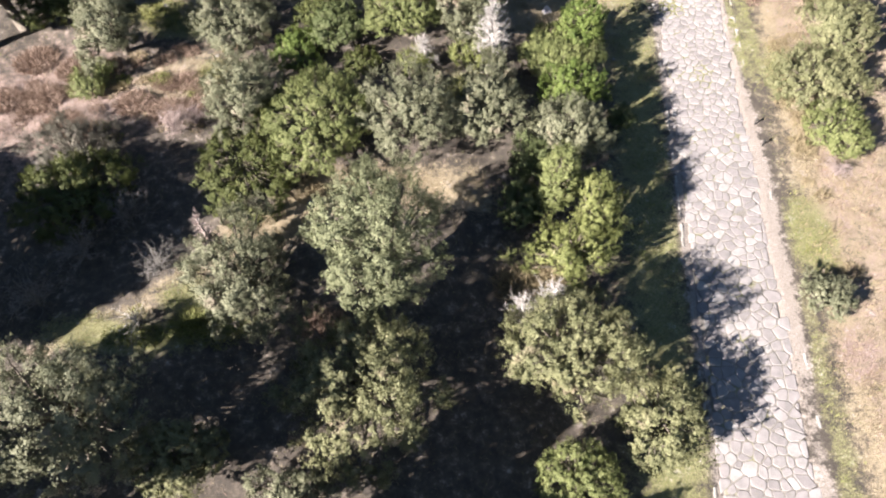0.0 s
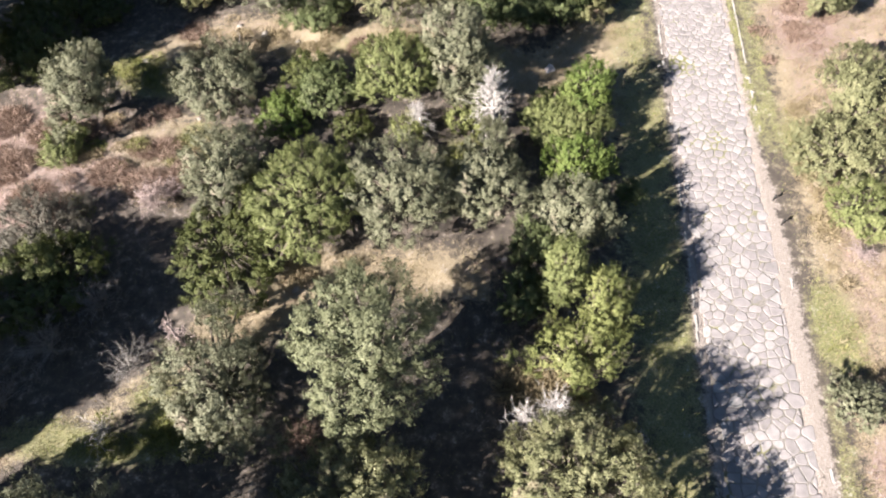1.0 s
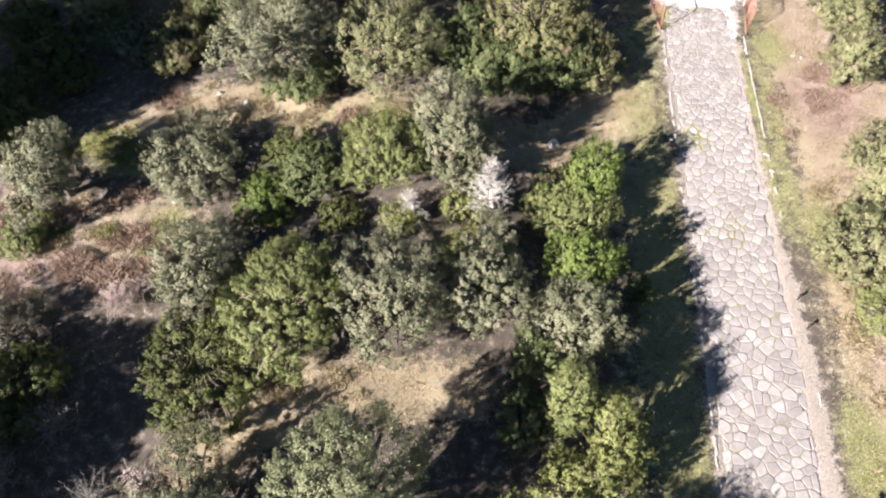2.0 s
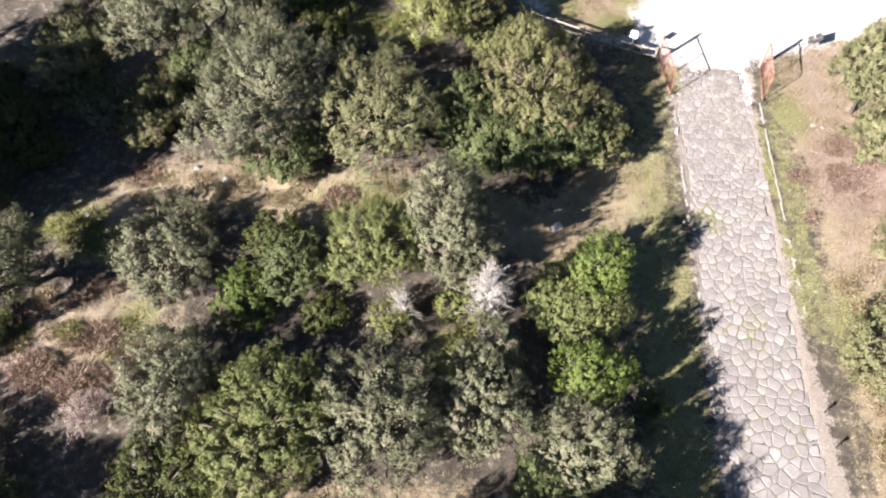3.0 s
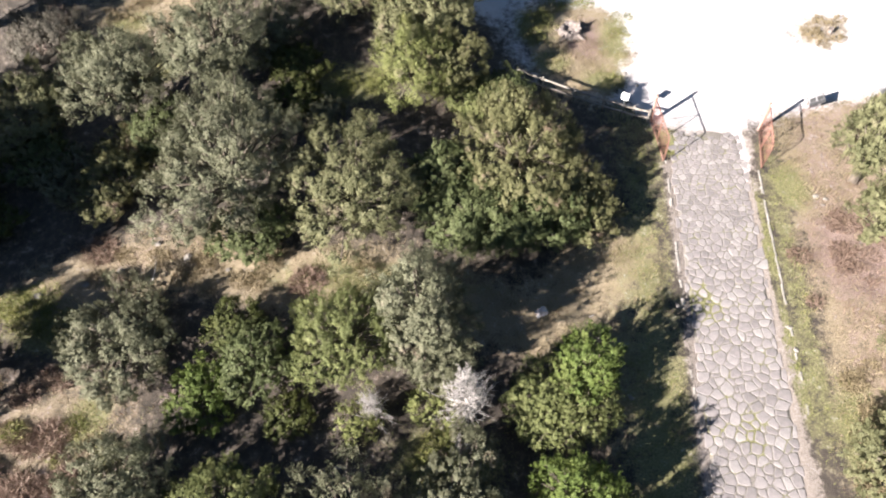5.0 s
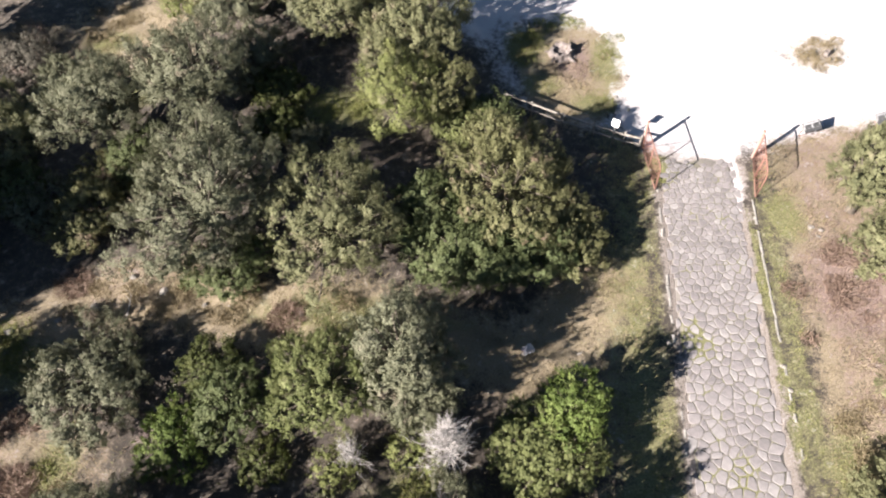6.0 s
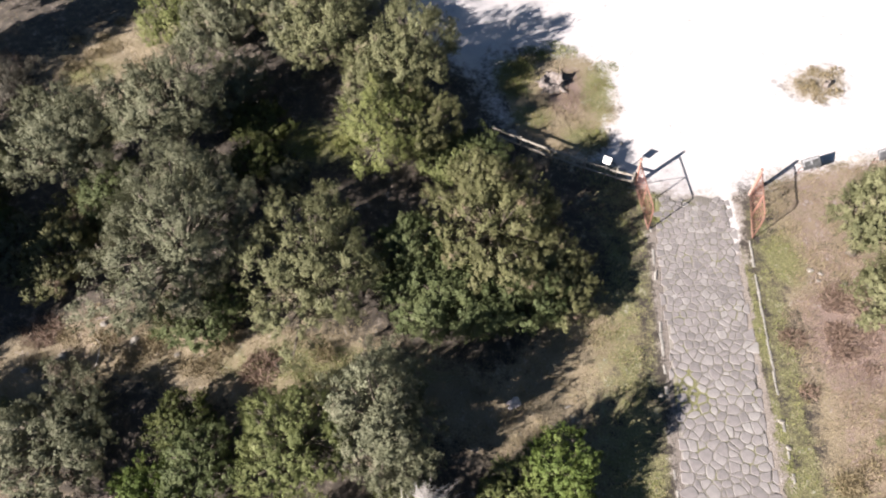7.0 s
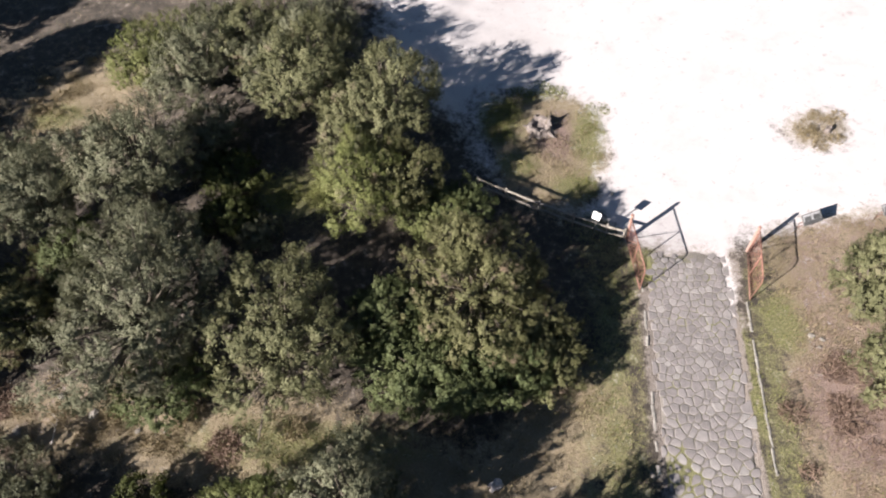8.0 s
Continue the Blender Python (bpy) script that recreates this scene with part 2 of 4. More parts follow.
def covers(x, y):
    """What grows or lies where: lot, bare earth, green turf, red bracken, dry tan grass."""
    edge = np.interp(x, [-12, -4, -1.5, 0.8, 3.3, 5.0, 8.4, 9.2, 10.3, 11.2, 13.4, 14, 17.6, 20.7, 60], [72, 59, 54, 50, 47.6, 46.2, 44.8, 43.7, 43.4, 43.2, 43.0, 43.4, 44.7, 45.2, 49])
    edge = edge + 0.5 * np.sin(x * 1.7 + 0.8 * np.sin(y * 1.3)) * smooth01((9 - x) / 3) + 0.9 * np.sin(y * 0.9 + x * 0.4) * smooth01((4 - x) / 3)
    lot = np.clip(0.5 + (y - edge) * np.where(x < 4, 0.3, 0.6), 0, 1) * (x > -14)
    wx, wy = x + 0.10 * np.sin(2.3 * y) + 0.05 * np.sin(7 * x + 2 * y), y + 0.12 * np.sin(2.1 * x + 1) + 0.05 * np.sin(6 * y - 3 * x)
    island = np.maximum(spot(wx, wy, 6.1, 49.4, 2.55, 3.5), 0.53 * spot(wx, wy, 19.1, 50.3, 2.0, 1.7))
    lot = np.clip(lot - 1.1 * np.clip(island * 1.5 - 0.25, 0, 1), 0, 1)
    lot = np.clip(lot + 0.7 * spot(x, y, 13.25, 41.5, 0.3, 1.5), 0, 1)
    lot = np.clip(lot - 0.8 * spot(wx, wy, 3.6, 51.0, 1.6, 2.0) - 0.5 * spot(wx, wy, 7.2, 46.5, 0.9, 0.8), 0, 1)
    bed = (x > path_left(y) - 0.25) & (x < path_right(y) + 0.9) & (y < 43.9)
    bare = np.where(y < 43.9, np.clip(0.5 + np.minimum(x - path_left(y) + 0.3, path_right(y) + 0.7 - x) * 1.6, 0, 1), 0.0)
    bare = bare - 0.45 * ((x > path_right(y) + 0.15) & bed) * spot(x, y, 13.4, 31, 1.4, 6) - 0.6 * spot(x, y, 10.6, 9, 2.2, 3.2) - 0.45 * spot(x, y, 10.1, 33.2, 1.2, 1.0) - 0.9 * spot(x, y, 9.9, 42.3, 0.9, 1.0) - 0.5 * ((x > path_right(y) + 0.15) & bed) * spot(x, y, 13.6, 37.5, 1.2, 5)
    green = np.clip(1.1 - np.abs(x - (path_left(y) - 1.6)) / 2.3, 0, 1) * np.interp(y, [30, 34], [0.85, 0.6]) * (y < 46)
    green = np.maximum(green, np.clip(1.0 - np.abs(x - (path_right(y) + 1.15)) / 0.85, 0, 0.7) * np.interp(y, [5, 14, 16, 26, 28, 42, 43], [0.8, 0.6, 0.15, 0.25, 0.9, 0.7, 0]))
    for cx, cy, rx, ry in ((-17, 31, 2.2, 1.0), (-19.2, 32.1, 2.0, 0.8), (-14.6, 27.0, 0.9, 1.2), (-11.5, 12.3, 2.2, 0.7), (-6.0, 45.3, 2.2, 1.4), (7.2, 46.7, 1.3, 0.9), (9.9, 42.4, 0.8, 0.9), (5.4, 53.2, 1.3, 0.7), (8.4, 51.0, 0.7, 1.8), (4.2, 48.0, 1.1, 0.9), (3.4, 51.0, 1.3, 1.8), (-0.6, 26, 2.0, 1.4), (7.9, 49.8, 0.8, 2.0), (15.0, 39.5, 0.9, 1.4), (15.2, 27.5, 1.2, 2.0), (13.2, 30.5, 0.35, 3.5), (13.35, 37.0, 0.3, 3.5), (14.2, 17.5, 1.0, 2.5), (-19.5, 50.5, 1.5, 1.0), (-17.5, 46.5, 2, 1), (-4, 33.6, 4, 0.9), (-14.5, 11.6, 3, 0.6), (-16.5, 12.0, 2.0, 0.8), (-12.6, 13.6, 1.2, 1.0)):
        green = np.maximum(green, 0.9 * spot(x, y, cx, cy, rx, ry))
    tan = np.clip(1.3 - near_line(x, y, [(-10.8, 16.4), (-7, 19.3), (-1, 19.6)]) / 1.5, 0, 1)
    # tan is held low here so the dark soil adds shade to this strip
    tan = np.maximum(tan, np.clip(1.1 - near_line(x, y, [(-18.5, 11.2), (-14.8, 12.9), (-12.2, 15.2), (-10.8, 16.4)]) / 0.8, 0, 0.5))
    tan = np.maximum(tan, np.clip(1.3 - near_line(x, y, [(-18, 32.6), (-15, 34.0), (-11.5, 34.7), (-8, 33.4), (-5, 33.8), (3, 32), (7, 36)]) / 2.0, 0, 1))
    tan = np.maximum(tan, np.clip((x - path_right(y) - 0.8) / 2, 0, 0.75) * (y < 46))
    tan = np.maximum(tan, np.maximum(spot(x, y, 6.6, 31, 2.5, 5) * 0.6, spot(x, y, -18.6, 50.8, 3.6, 3.6) * 1.0))
    tan = np.maximum(tan, 0.7 * spot(x, y, -15.8, 26.4, 3.2, 2.6))
    tan = np.maximum(tan, 0.9 * np.clip(2 * island, 0, 1))
    red = np.maximum.reduce([np.clip((x - path_right(y) - 2) / 2, 0, 0.46) * (y < 45), 1.0 * spot(x, y, 17.0, 35.7, 1.9, 2.6), spot(x, y, -23, 25, 5, 5) * 0.7, 0.8 * spot(x, y, 6.3, 49.9, 1.2, 1.7),
                             0.65 * spot(x, y, 14.9, 11.8, 1.2, 1.5), 0.3 * spot(x, y, 0.5, 20, 1.8, 0.7), 0.3 * spot(x, y, -16, 26, 4, 2.6), 0.3 * spot(x, y, -14, 35, 4, 1.2)])
    return {"lot": lot, "bare": np.clip(bare, 0, 1), "green": green * (1 - 0.9 * np.clip(bare, 0, 1) * (bare > 0.6)), "tan": tan, "red": red * (1 - np.clip(2 * bare, 0, 1))}


def build_ground():
    far = np.array([45, 70, 110, 180, 300, 500, 900, 1600, 3000])
    xs = np.concatenate([-31 - far[::-1], np.arange(-31, 29.01, 0.2), 29 + far])
    ys = np.concatenate([-far[::-1] - 4, np.arange(-4, 68.01, 0.2), 68 + far])
    X, Y = np.meshgrid(xs, ys)
    Z = rise(X, Y)
    verts = np.stack([X, Y, Z], -1).reshape(-1, 3)
    w, h = len(xs), len(ys)
    i = (np.arange(h - 1)[:, None] * w + np.arange(w - 1)[None]).ravel()
    me = mesh_of("ground", verts, np.stack([i, i + 1, i + 1 + w, i + w], 1), GROUND, True)
    for name, v in covers(X, Y).items():
        a = me.attributes.new(name, "FLOAT", "POINT")
        a.data.foreach_set("value", np.asarray(v, dtype=np.float32).ravel())
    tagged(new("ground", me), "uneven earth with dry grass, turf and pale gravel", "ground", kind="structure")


build_ground()


# ---- trees ----
rng = np.random.default_rng(7)


def leaves(pos, nrm, size, rng, slim=0.6, along=None):
    """Small pointed leaves at pos, facing nrm and pointing along: vertex and face arrays."""
    n = len(pos)
    nrm = nrm / np.linalg.norm(nrm, axis=1, keepdims=True)
    t = rng.normal(size=(n, 3)) + (0 if along is None else along * 1.5)
    t -= (t * nrm).sum(1, keepdims=True) * nrm * 0.75
    t /= np.linalg.norm(t, axis=1, keepdims=True)
    b = np.cross(nrm, t)
    L = size * rng.uniform(0.7, 1.3, (n, 1))
    W = L * slim
    v = np.stack([pos - t * L * 0.4 - b * W * 0.5, pos - t * L * 0.4 + b * W * 0.5, pos + t * L * 0.6], 1).reshape(-1, 3)
    return v, np.arange(3 * n).reshape(-1, 3)


def egg_points(n, rng, low=-0.45, jitter=0.13):
    """n directions spread evenly over an egg, few of them underneath."""
    k = np.arange(n) + 0.5
    zc = 1 - (1 - low) * k / n
    ph = k * 2.39996 + rng.uniform(0, 6.28)
    rr = np.sqrt(1 - zc * zc)
    d = np.stack([rr * np.cos(ph), rr * np.sin(ph), zc], 1) + rng.normal(0, jitter, (n, 3))
    return d / np.linalg.norm(d, axis=1, keepdims=True)


def unit(a):
    return a / np.linalg.norm(a, axis=1, keepdims=True)


# how each kind grows: bough size, unevenness, leaf length, leaf slimness, how far sprays reach upwards
HABIT = {
    "oak": (0.25, 0.30, 0.088, 0.6, 0.3), "grey": (0.27, 0.46, 0.092, 0.6, 0.3), "olive": (0.25, 0.40, 0.092, 0.6, 0.3),
    "yellow": (0.24, 0.55, 0.105, 0.42, 0.9), "light": (0.165, 0.17, 0.076, 0.55, 0.4), "green": (0.24, 0.36, 0.090, 0.6, 0.3),
    "bright": (0.24, 0.38, 0.092, 0.6, 0.4), "dark": (0.24, 0.38, 0.088, 0.6, 0.3), "brown": (0.25, 0.5, 0.084, 0.45, 0.5),
    "brownolive": (0.21, 0.36, 0.090, 0.55, 0.35),
}


def build_tree(kind, x, y, rx, ry, zb, zt, label, group="", name="tree", coarse=1.0):
    """A tapered trunk with limbs under a crown of boughs; each bough carries sprays, each spray many small leaves."""
    rg = np.random.default_rng(int(abs(x * 131 + y * 17) * 10))
    bough, ragged, leaf, slim, upward = HABIT[kind]
    leaf *= coarse
    gz = hz(x, y)
    root = empty(name, pose(x, y, gz - 0.03))
    tagged(root, label, name.replace("_", " "), group)
    v = max((zt - zb) / 2, 0.3)
    c = np.array([0, 0, zb + v - gz])
    mean = (rx * ry * v) ** (1 / 3)
    R = np.clip(bough * mean, 0.19, 0.7)
    area = 4 * math.pi * (((rx * ry) ** 1.6 + (rx * v) ** 1.6 + (ry * v) ** 1.6) / 3) ** (1 / 1.6)
    m = max(9, int(0.66 * area / (R * R * 2.6)))
    cd = egg_points(m, rg)
    w1, w2 = rg.normal(size=3) * 2.0, rg.normal(size=3) * 3.3
    out = 0.97 + ragged * (np.sin(cd @ w1 + 1) * 0.5 + np.sin(cd @ w2) * 0.5) + rg.normal(0, 0.04 + 0.24 * ragged, m)
    cp = cd * out[:, None] * np.maximum(np.array([rx, ry, v]) - 1.2 * R, 0.3 * np.array([rx, ry, v]))
    Rm = R * rg.uniform(0.56, 1.26, m)
    # sprays over each bough, none of them buried in a neighbour
    rs = np.clip(0.33 * R + 0.05, 0.12, 0.25)
    ns = int(np.clip(3.1 * (R / rs) ** 2, 8, 40))
    who = np.repeat(np.arange(m), ns)
    sd = unit(unit(rg.normal(size=(m * ns, 3))) + cd[who] * 0.55 + np.array([0, 0, 0.3]))
    sp = cp[who] + sd * (Rm[who] * rg.uniform(0.66, 1.1, m * ns))[:, None]
    sp += cd[who] * ((sd * cd[who]).sum(1) * Rm[who] * 0.25)[:, None]
    gap = np.linalg.norm(sp[:, None] - cp[None], axis=2) / Rm[None]
    gap[np.arange(m * ns), who] = 9
    keep = (gap.min(1) > 0.72) & (rg.random(m * ns) < 1.04 - 0.3 * ragged)
    sp, sd, who = sp[keep], sd[keep], who[keep]
    sr = rs * rg.uniform(0.6, 1.3, len(sp))
    # leaves over each spray
    nl = int(np.clip(2.4 * (rs / leaf) ** 2 * 4, 10, 54))
    lw = np.repeat(np.arange(len(sp)), nl)
    d = unit(unit(rg.normal(size=(len(lw), 3))) + sd[lw] * 0.6)
    ax = unit(sd * 0.75 + cd[who] * 0.25 + np.array([0, 0, 0.15 + upward]) + rg.normal(0, 0.18, sd.shape))[lw]
    far = rg.uniform(-1, 1, len(lw))
    p = sp[lw] + d * (sr[lw] * (0.95 - 0.4 * far) * (0.3 + 0.7 * np.sqrt(rg.random(len(lw)))) * 0.74)[:, None] + ax * (far * sr[lw] * (0.75 + upward))[:, None]
    nm = d * 0.30 + sd[lw] * 0.58 + ax * 0.15 + cd[who][lw] * 0.3 + rg.normal(size=d.shape) * 0.18
    st = rg.random(len(lw)) < 0.02
    p[st] += d[st] * rg.uniform(0.05, 0.22, (st.sum(), 1))
    # sparse leaves inside
    ni = int(len(lw) * 0.10)
    q = unit(rg.normal(size=(ni, 3))) * (rg.random((ni, 1)) ** (1 / 3)) * np.array([rx, ry, v]) * 0.7
    p, nm, al = np.concatenate([p, q]) + c, np.concatenate([nm, rg.normal(size=(ni, 3))]), np.concatenate([d + ax, rg.normal(size=(ni, 3))])
    ok = p[:, 2] > 0.06
    vv, ff = leaves(p[ok], nm[ok], leaf, rg, slim, al[ok])
    part("crown", mesh_of("crown", vv, ff, LEAF[kind]), root)
    # trunk and limbs
    th = max(0.4, (zb - gz) + v * 0.6)
    lean = Vector((rg.normal(0, 0.12), rg.normal(0, 0.12), 0))
    tr = 0.035 * (rx + ry + v) + 0.02
    paths = [[((0, 0, -0.1), tr * 1.5), ((0, 0, 0.08), tr * 1.1), (lean * 0.5 + Vector((0, 0, th * 0.5)), tr * 0.9), (lean + Vector((0, 0, th)), tr * 0.7)]]
    for j in range(m):
        e = Vector(cp[j] + c)
        s = lean * 0.6 + Vector((0, 0, th * rg.uniform(0.35, 0.95)))
        mid = s.lerp(e, 0.5) + Vector((0, 0, 0.12 * v)) + Vector(rg.normal(0, 0.08, 3))
        paths.append([(s, tr * 0.45), (mid, tr * 0.28), (e, tr * 0.1)])
        if rg.random() < 0.35:      # a bare twig or two poking out
            k = rg.integers(0, len(sp))
            paths.append([(Vector(cp[who[k]] + c), tr * 0.09), (Vector(sp[k] * 1.03 + c), 0.008)])
    part("trunk", tubes("trunk", paths, BARK, 3 if m > 40 else 5), root)
    return root


WORDS = {
    "oak": "dense grey-green holm oak with a broad rounded crown",
    "grey": "grey-green evergreen tree with clumped silvery foliage",
    "olive": "olive-green bushy tree with dense leaf clumps",
    "yellow": "yellowish green shrub tree with thin dry tips",
    "light": "light green rounded bush with soft dense foliage",
    "green": "fresh green evergreen bush with dense small leaves",
    "bright": "bright green leafy bush on the grassy verge",
    "dark": "dark green dense bush low on the slope",
    "brown": "grey-brown half-dry shrub with sparse leaves",
    "brownolive": "olive-brown tall dense shrub with rusty dry tips",
}
TREES = [
    ("oak", -4.15, 14.6, 2.65, 3.0, 2.1, 7.2),
    ("grey", -9.9, 13.7, 2.15, 2.9, 2.0, 5.1),
    ("olive", -4.4, 9.1, 2.85, 2.9, 1.8, 5.2),
    ("olive", 3.3, 10.9, 2.6, 2.2, 0.9, 4.8),
    ("olive", 6.4, 8.5, 1.5, 2.0, 0.6, 3.1),
    ("dark", -11.5, 20.4, 2.6, 3.0, 1.9, 3.1),
    ("light", -8.0, 22.4, 2.4, 3.1, 2.0, 4.4),
    ("grey", -3.4, 22.5, 2.2, 2.4, 1.8, 4.8),
    ("grey", 0.0, 23.7, 1.7, 2.9, 1.3, 3.8),
    ("bright", 4.0, 24.6, 1.4, 1.35, 0.8, 3.6),
    ("grey", 3.7, 21.9, 2.1, 1.6, 0.8, 3.7),
    ("green", 6.4, 24.1, 0.65, 0.6, 0.4, 1.6),
    ("grey", -12.0, 24.3, 1.8, 2.1, 1.8, 4.6),
    ("grey", -19.8, 28.8, 1.6, 2.3, 1.8, 5.6),
    ("light", -20.8, 26.3, 1.1, 1.8, 1.8, 2.7),
    ("grey", -13.6, 30.2, 2.2, 2.8, 1.9, 3.7),
    ("light", -4.5, 30.0, 2.1, 2.05, 2.1, 4.6),
    ("grey", -1.4, 30.9, 1.7, 2.2, 1.5, 5.8),
    ("bright", 4.8, 29.4, 1.4, 1.4, 0.7, 3.3),
    ("light", 3.6, 27.9, 2.0, 1.5, 0.7, 2.5),
    ("yellow", -1.0, 27.9, 1.1, 0.9, 1.3, 2.4),
    ("yellow", -3.9, 27.2, 0.8, 0.9, 1.6, 2.4),
    ("dark", -6.7, 27.4, 1.0, 1.0, 1.7, 2.3),
    ("brown", -19.8, 21.0, 1.9, 1.9, 1.9, 3.6),
    ("dark", -18.7, 18.5, 2.4, 2.4, 1.8, 4.1),
    ("grey", -14.5, 7.5, 2.5, 2.4, 2.3, 6.7),
    ("olive", -10.7, 6.4, 1.7, 1.4, 2.0, 4.5),
    ("olive", 17.9, 29.8, 1.9, 2.5, 0.5, 2.6),
    ("olive", 16.2, 26.4, 2.1, 1.9, 0.4, 2.1),
    ("light", 16.4, 23.1, 1.4, 1.9, 0.4, 1.7),
    ("grey", 13.9, 14.3, 0.95, 1.1, 0.3, 1.4),
    ("grey", -10.4, 38.0, 2.9, 3.7, 2.2, 6.3),
    ("green", -9.4, 35.4, 1.9, 1.7, 1.9, 3.5),
    ("olive", -4.9, 37.0, 2.5, 3.2, 2.0, 5.2),
    ("brownolive", 2.6, 39.8, 2.85, 2.9, 0.9, 4.5),
    ("green", 0.5, 36.2, 2.9, 1.9, 1.2, 3.5),
    ("brownolive", 5.1, 37.4, 1.7, 2.2, 0.5, 2.3),
    ("olive", -1.8, 49.3, 2.2, 3.0, 1.6, 5.3),
    ("yellow", -2.6, 45.1, 1.7, 3.1, 1.7, 4.8),
    ("light", 0.1, 44.2, 1.7, 1.5, 1.2, 2.5),
    ("olive", -5.9, 51.4, 2.6, 2.9, 2.1, 5.7),
    ("grey", -11.8, 52.5, 2.1, 4.0, 2.1, 5.0),
    ("yellow", -15.4, 54.2, 1.9, 2.7, 1.9, 3.3),
    ("grey", -12.6, 44.7, 2.45, 2.3, 2.4, 7.4),
    ("grey", -16.8, 43.3, 2.5, 2.6, 2.2, 6.3),
    ("brownolive", -16.4, 39.9, 1.4, 2.0, 1.8, 2.9),
    ("olive", -22.2, 42.6, 2.0, 2.8, 1.9, 3.8),
    ("brownolive", -16.3, 38.2, 1.5, 2.2, 1.9, 3.6),
    ("light", 3.3, 6.5, 1.5, 1.3, 0.8, 2.7),
    ("grey", -6.7, 5.6, 1.5, 0.9, 1.8, 3.1),
    ("dark", -24.2, 32.8, 2.1, 3.5, 2.0, 4.2),
    ("brown", 1.9, 12.7, 0.8, 1.0, 0.9, 2.3),
    ("green", -8.1, 29.4, 1.5, 1.7, 1.9, 3.6),
    ("bright", -10.0, 28.1, 1.3, 1.5, 1.8, 3.0),
    ("dark", -9.3, 31.0, 1.2, 1.1, 1.9, 3.1),
    ("green", 0.9, 36.5, 2.5, 2.2, 1.1, 3.3),
    ("brownolive", 4.3, 38.3, 1.7, 1.8, 0.7, 2.9),
    ("light", 3.4, 28.6, 1.7, 1.5, 0.8, 2.4),
    ("grey", -20.5, 46.4, 1.7, 2.0, 1.9, 3.5),
    ("brown", -23.6, 48.9, 1.8, 2.4, 1.9, 3.2),
    ("grey", -19.2, 38.6, 1.4, 1.6, 1.9, 3.0),
    ("olive", -9.9, 54.7, 2.4, 2.4, 2.0, 4.6),
    ("green", -15.3, 41.6, 1.3, 1.9, 1.9, 3.5),
    ("light", 3.0, 18.7, 0.9, 1.4, 1.0, 4.7),
    ("yellow", 4.8, 17.6, 1.1, 1.6, 0.8, 4.0),
    ("yellow", 3.6, 15.7, 1.8, 1.7, 0.8, 3.2),
    ("green", 1.5, 18.3, 1.0, 1.5, 1.0, 2.7),
    ("dark", -23.5, 37.6, 1.8, 1.7, 1.8, 3.6),
    ("dark", -25.6, 40.2, 1.6, 1.7, 1.8, 3.4),
    ("green", -20.6, 40.0, 1.4, 1.5, 1.8, 3.1),
    ("dark", -21.6, 36.0, 1.3, 1.2, 1.8, 2.9),
    ("olive", 18.0, 39.8, 1.6, 2.0, 0.7, 4.9),
    ("olive", 17.9, 36.6, 1.2, 1.5, 0.6, 3.4),
    ("olive", -3.4, 47.6, 1.8, 2.3, 1.7, 4.6),
    ("brownolive", -1.0, 45.0, 1.8, 2.1, 1.4, 4.2),
    ("grey", -5.9, 54.8, 2.3, 2.2, 2.0, 4.8),
    ("green", 1.5, 44.5, 1.6, 1.4, 0.9, 2.3),
    ("grey", -7.9, 51.9, 1.5, 2.1, 2.0, 4.8),
    ("dark", -9.2, 46.0, 1.5, 1.6, 1.8, 3.2),
    ("grey", -10.4, 47.8, 1.6, 1.8, 1.9, 4.2),
    ("dark", -8.6, 43.6, 1.3, 1.2, 1.8, 3.2),
    ("grey", -7.2, 42.6, 0.9, 0.9, 1.8, 2.9),
    ("grey", -11.0, 42.2, 1.5, 1.3, 2.0, 4.4),
    ("green", -1.2, 38.6, 1.5, 1.7, 1.3, 3.6),
    ("brownolive", 2.0, 41.1, 1.3, 1.2, 2.4, 5.1),
    ("grey", -0.9, 29.5, 1.3, 1.0, 1.2, 3.2),
    ("green", 2.0, 20.6, 1.0, 1.0, 0.8, 3.2),
    ("green", 3.2, 36.6, 2.1, 1.6, 0.7, 2.9),
]
for kind, x, y, rx, ry, zb, zt in TREES:
    tall = zt - hz(x, y)
    name = "tree" if tall > 2.6 else "bush"
    build_tree(kind, x, y, 1.02 * rx, 1.02 * min(ry, 1.4 * rx), zb, zt, WORDS[kind], "trees and bushes beside the road", name)

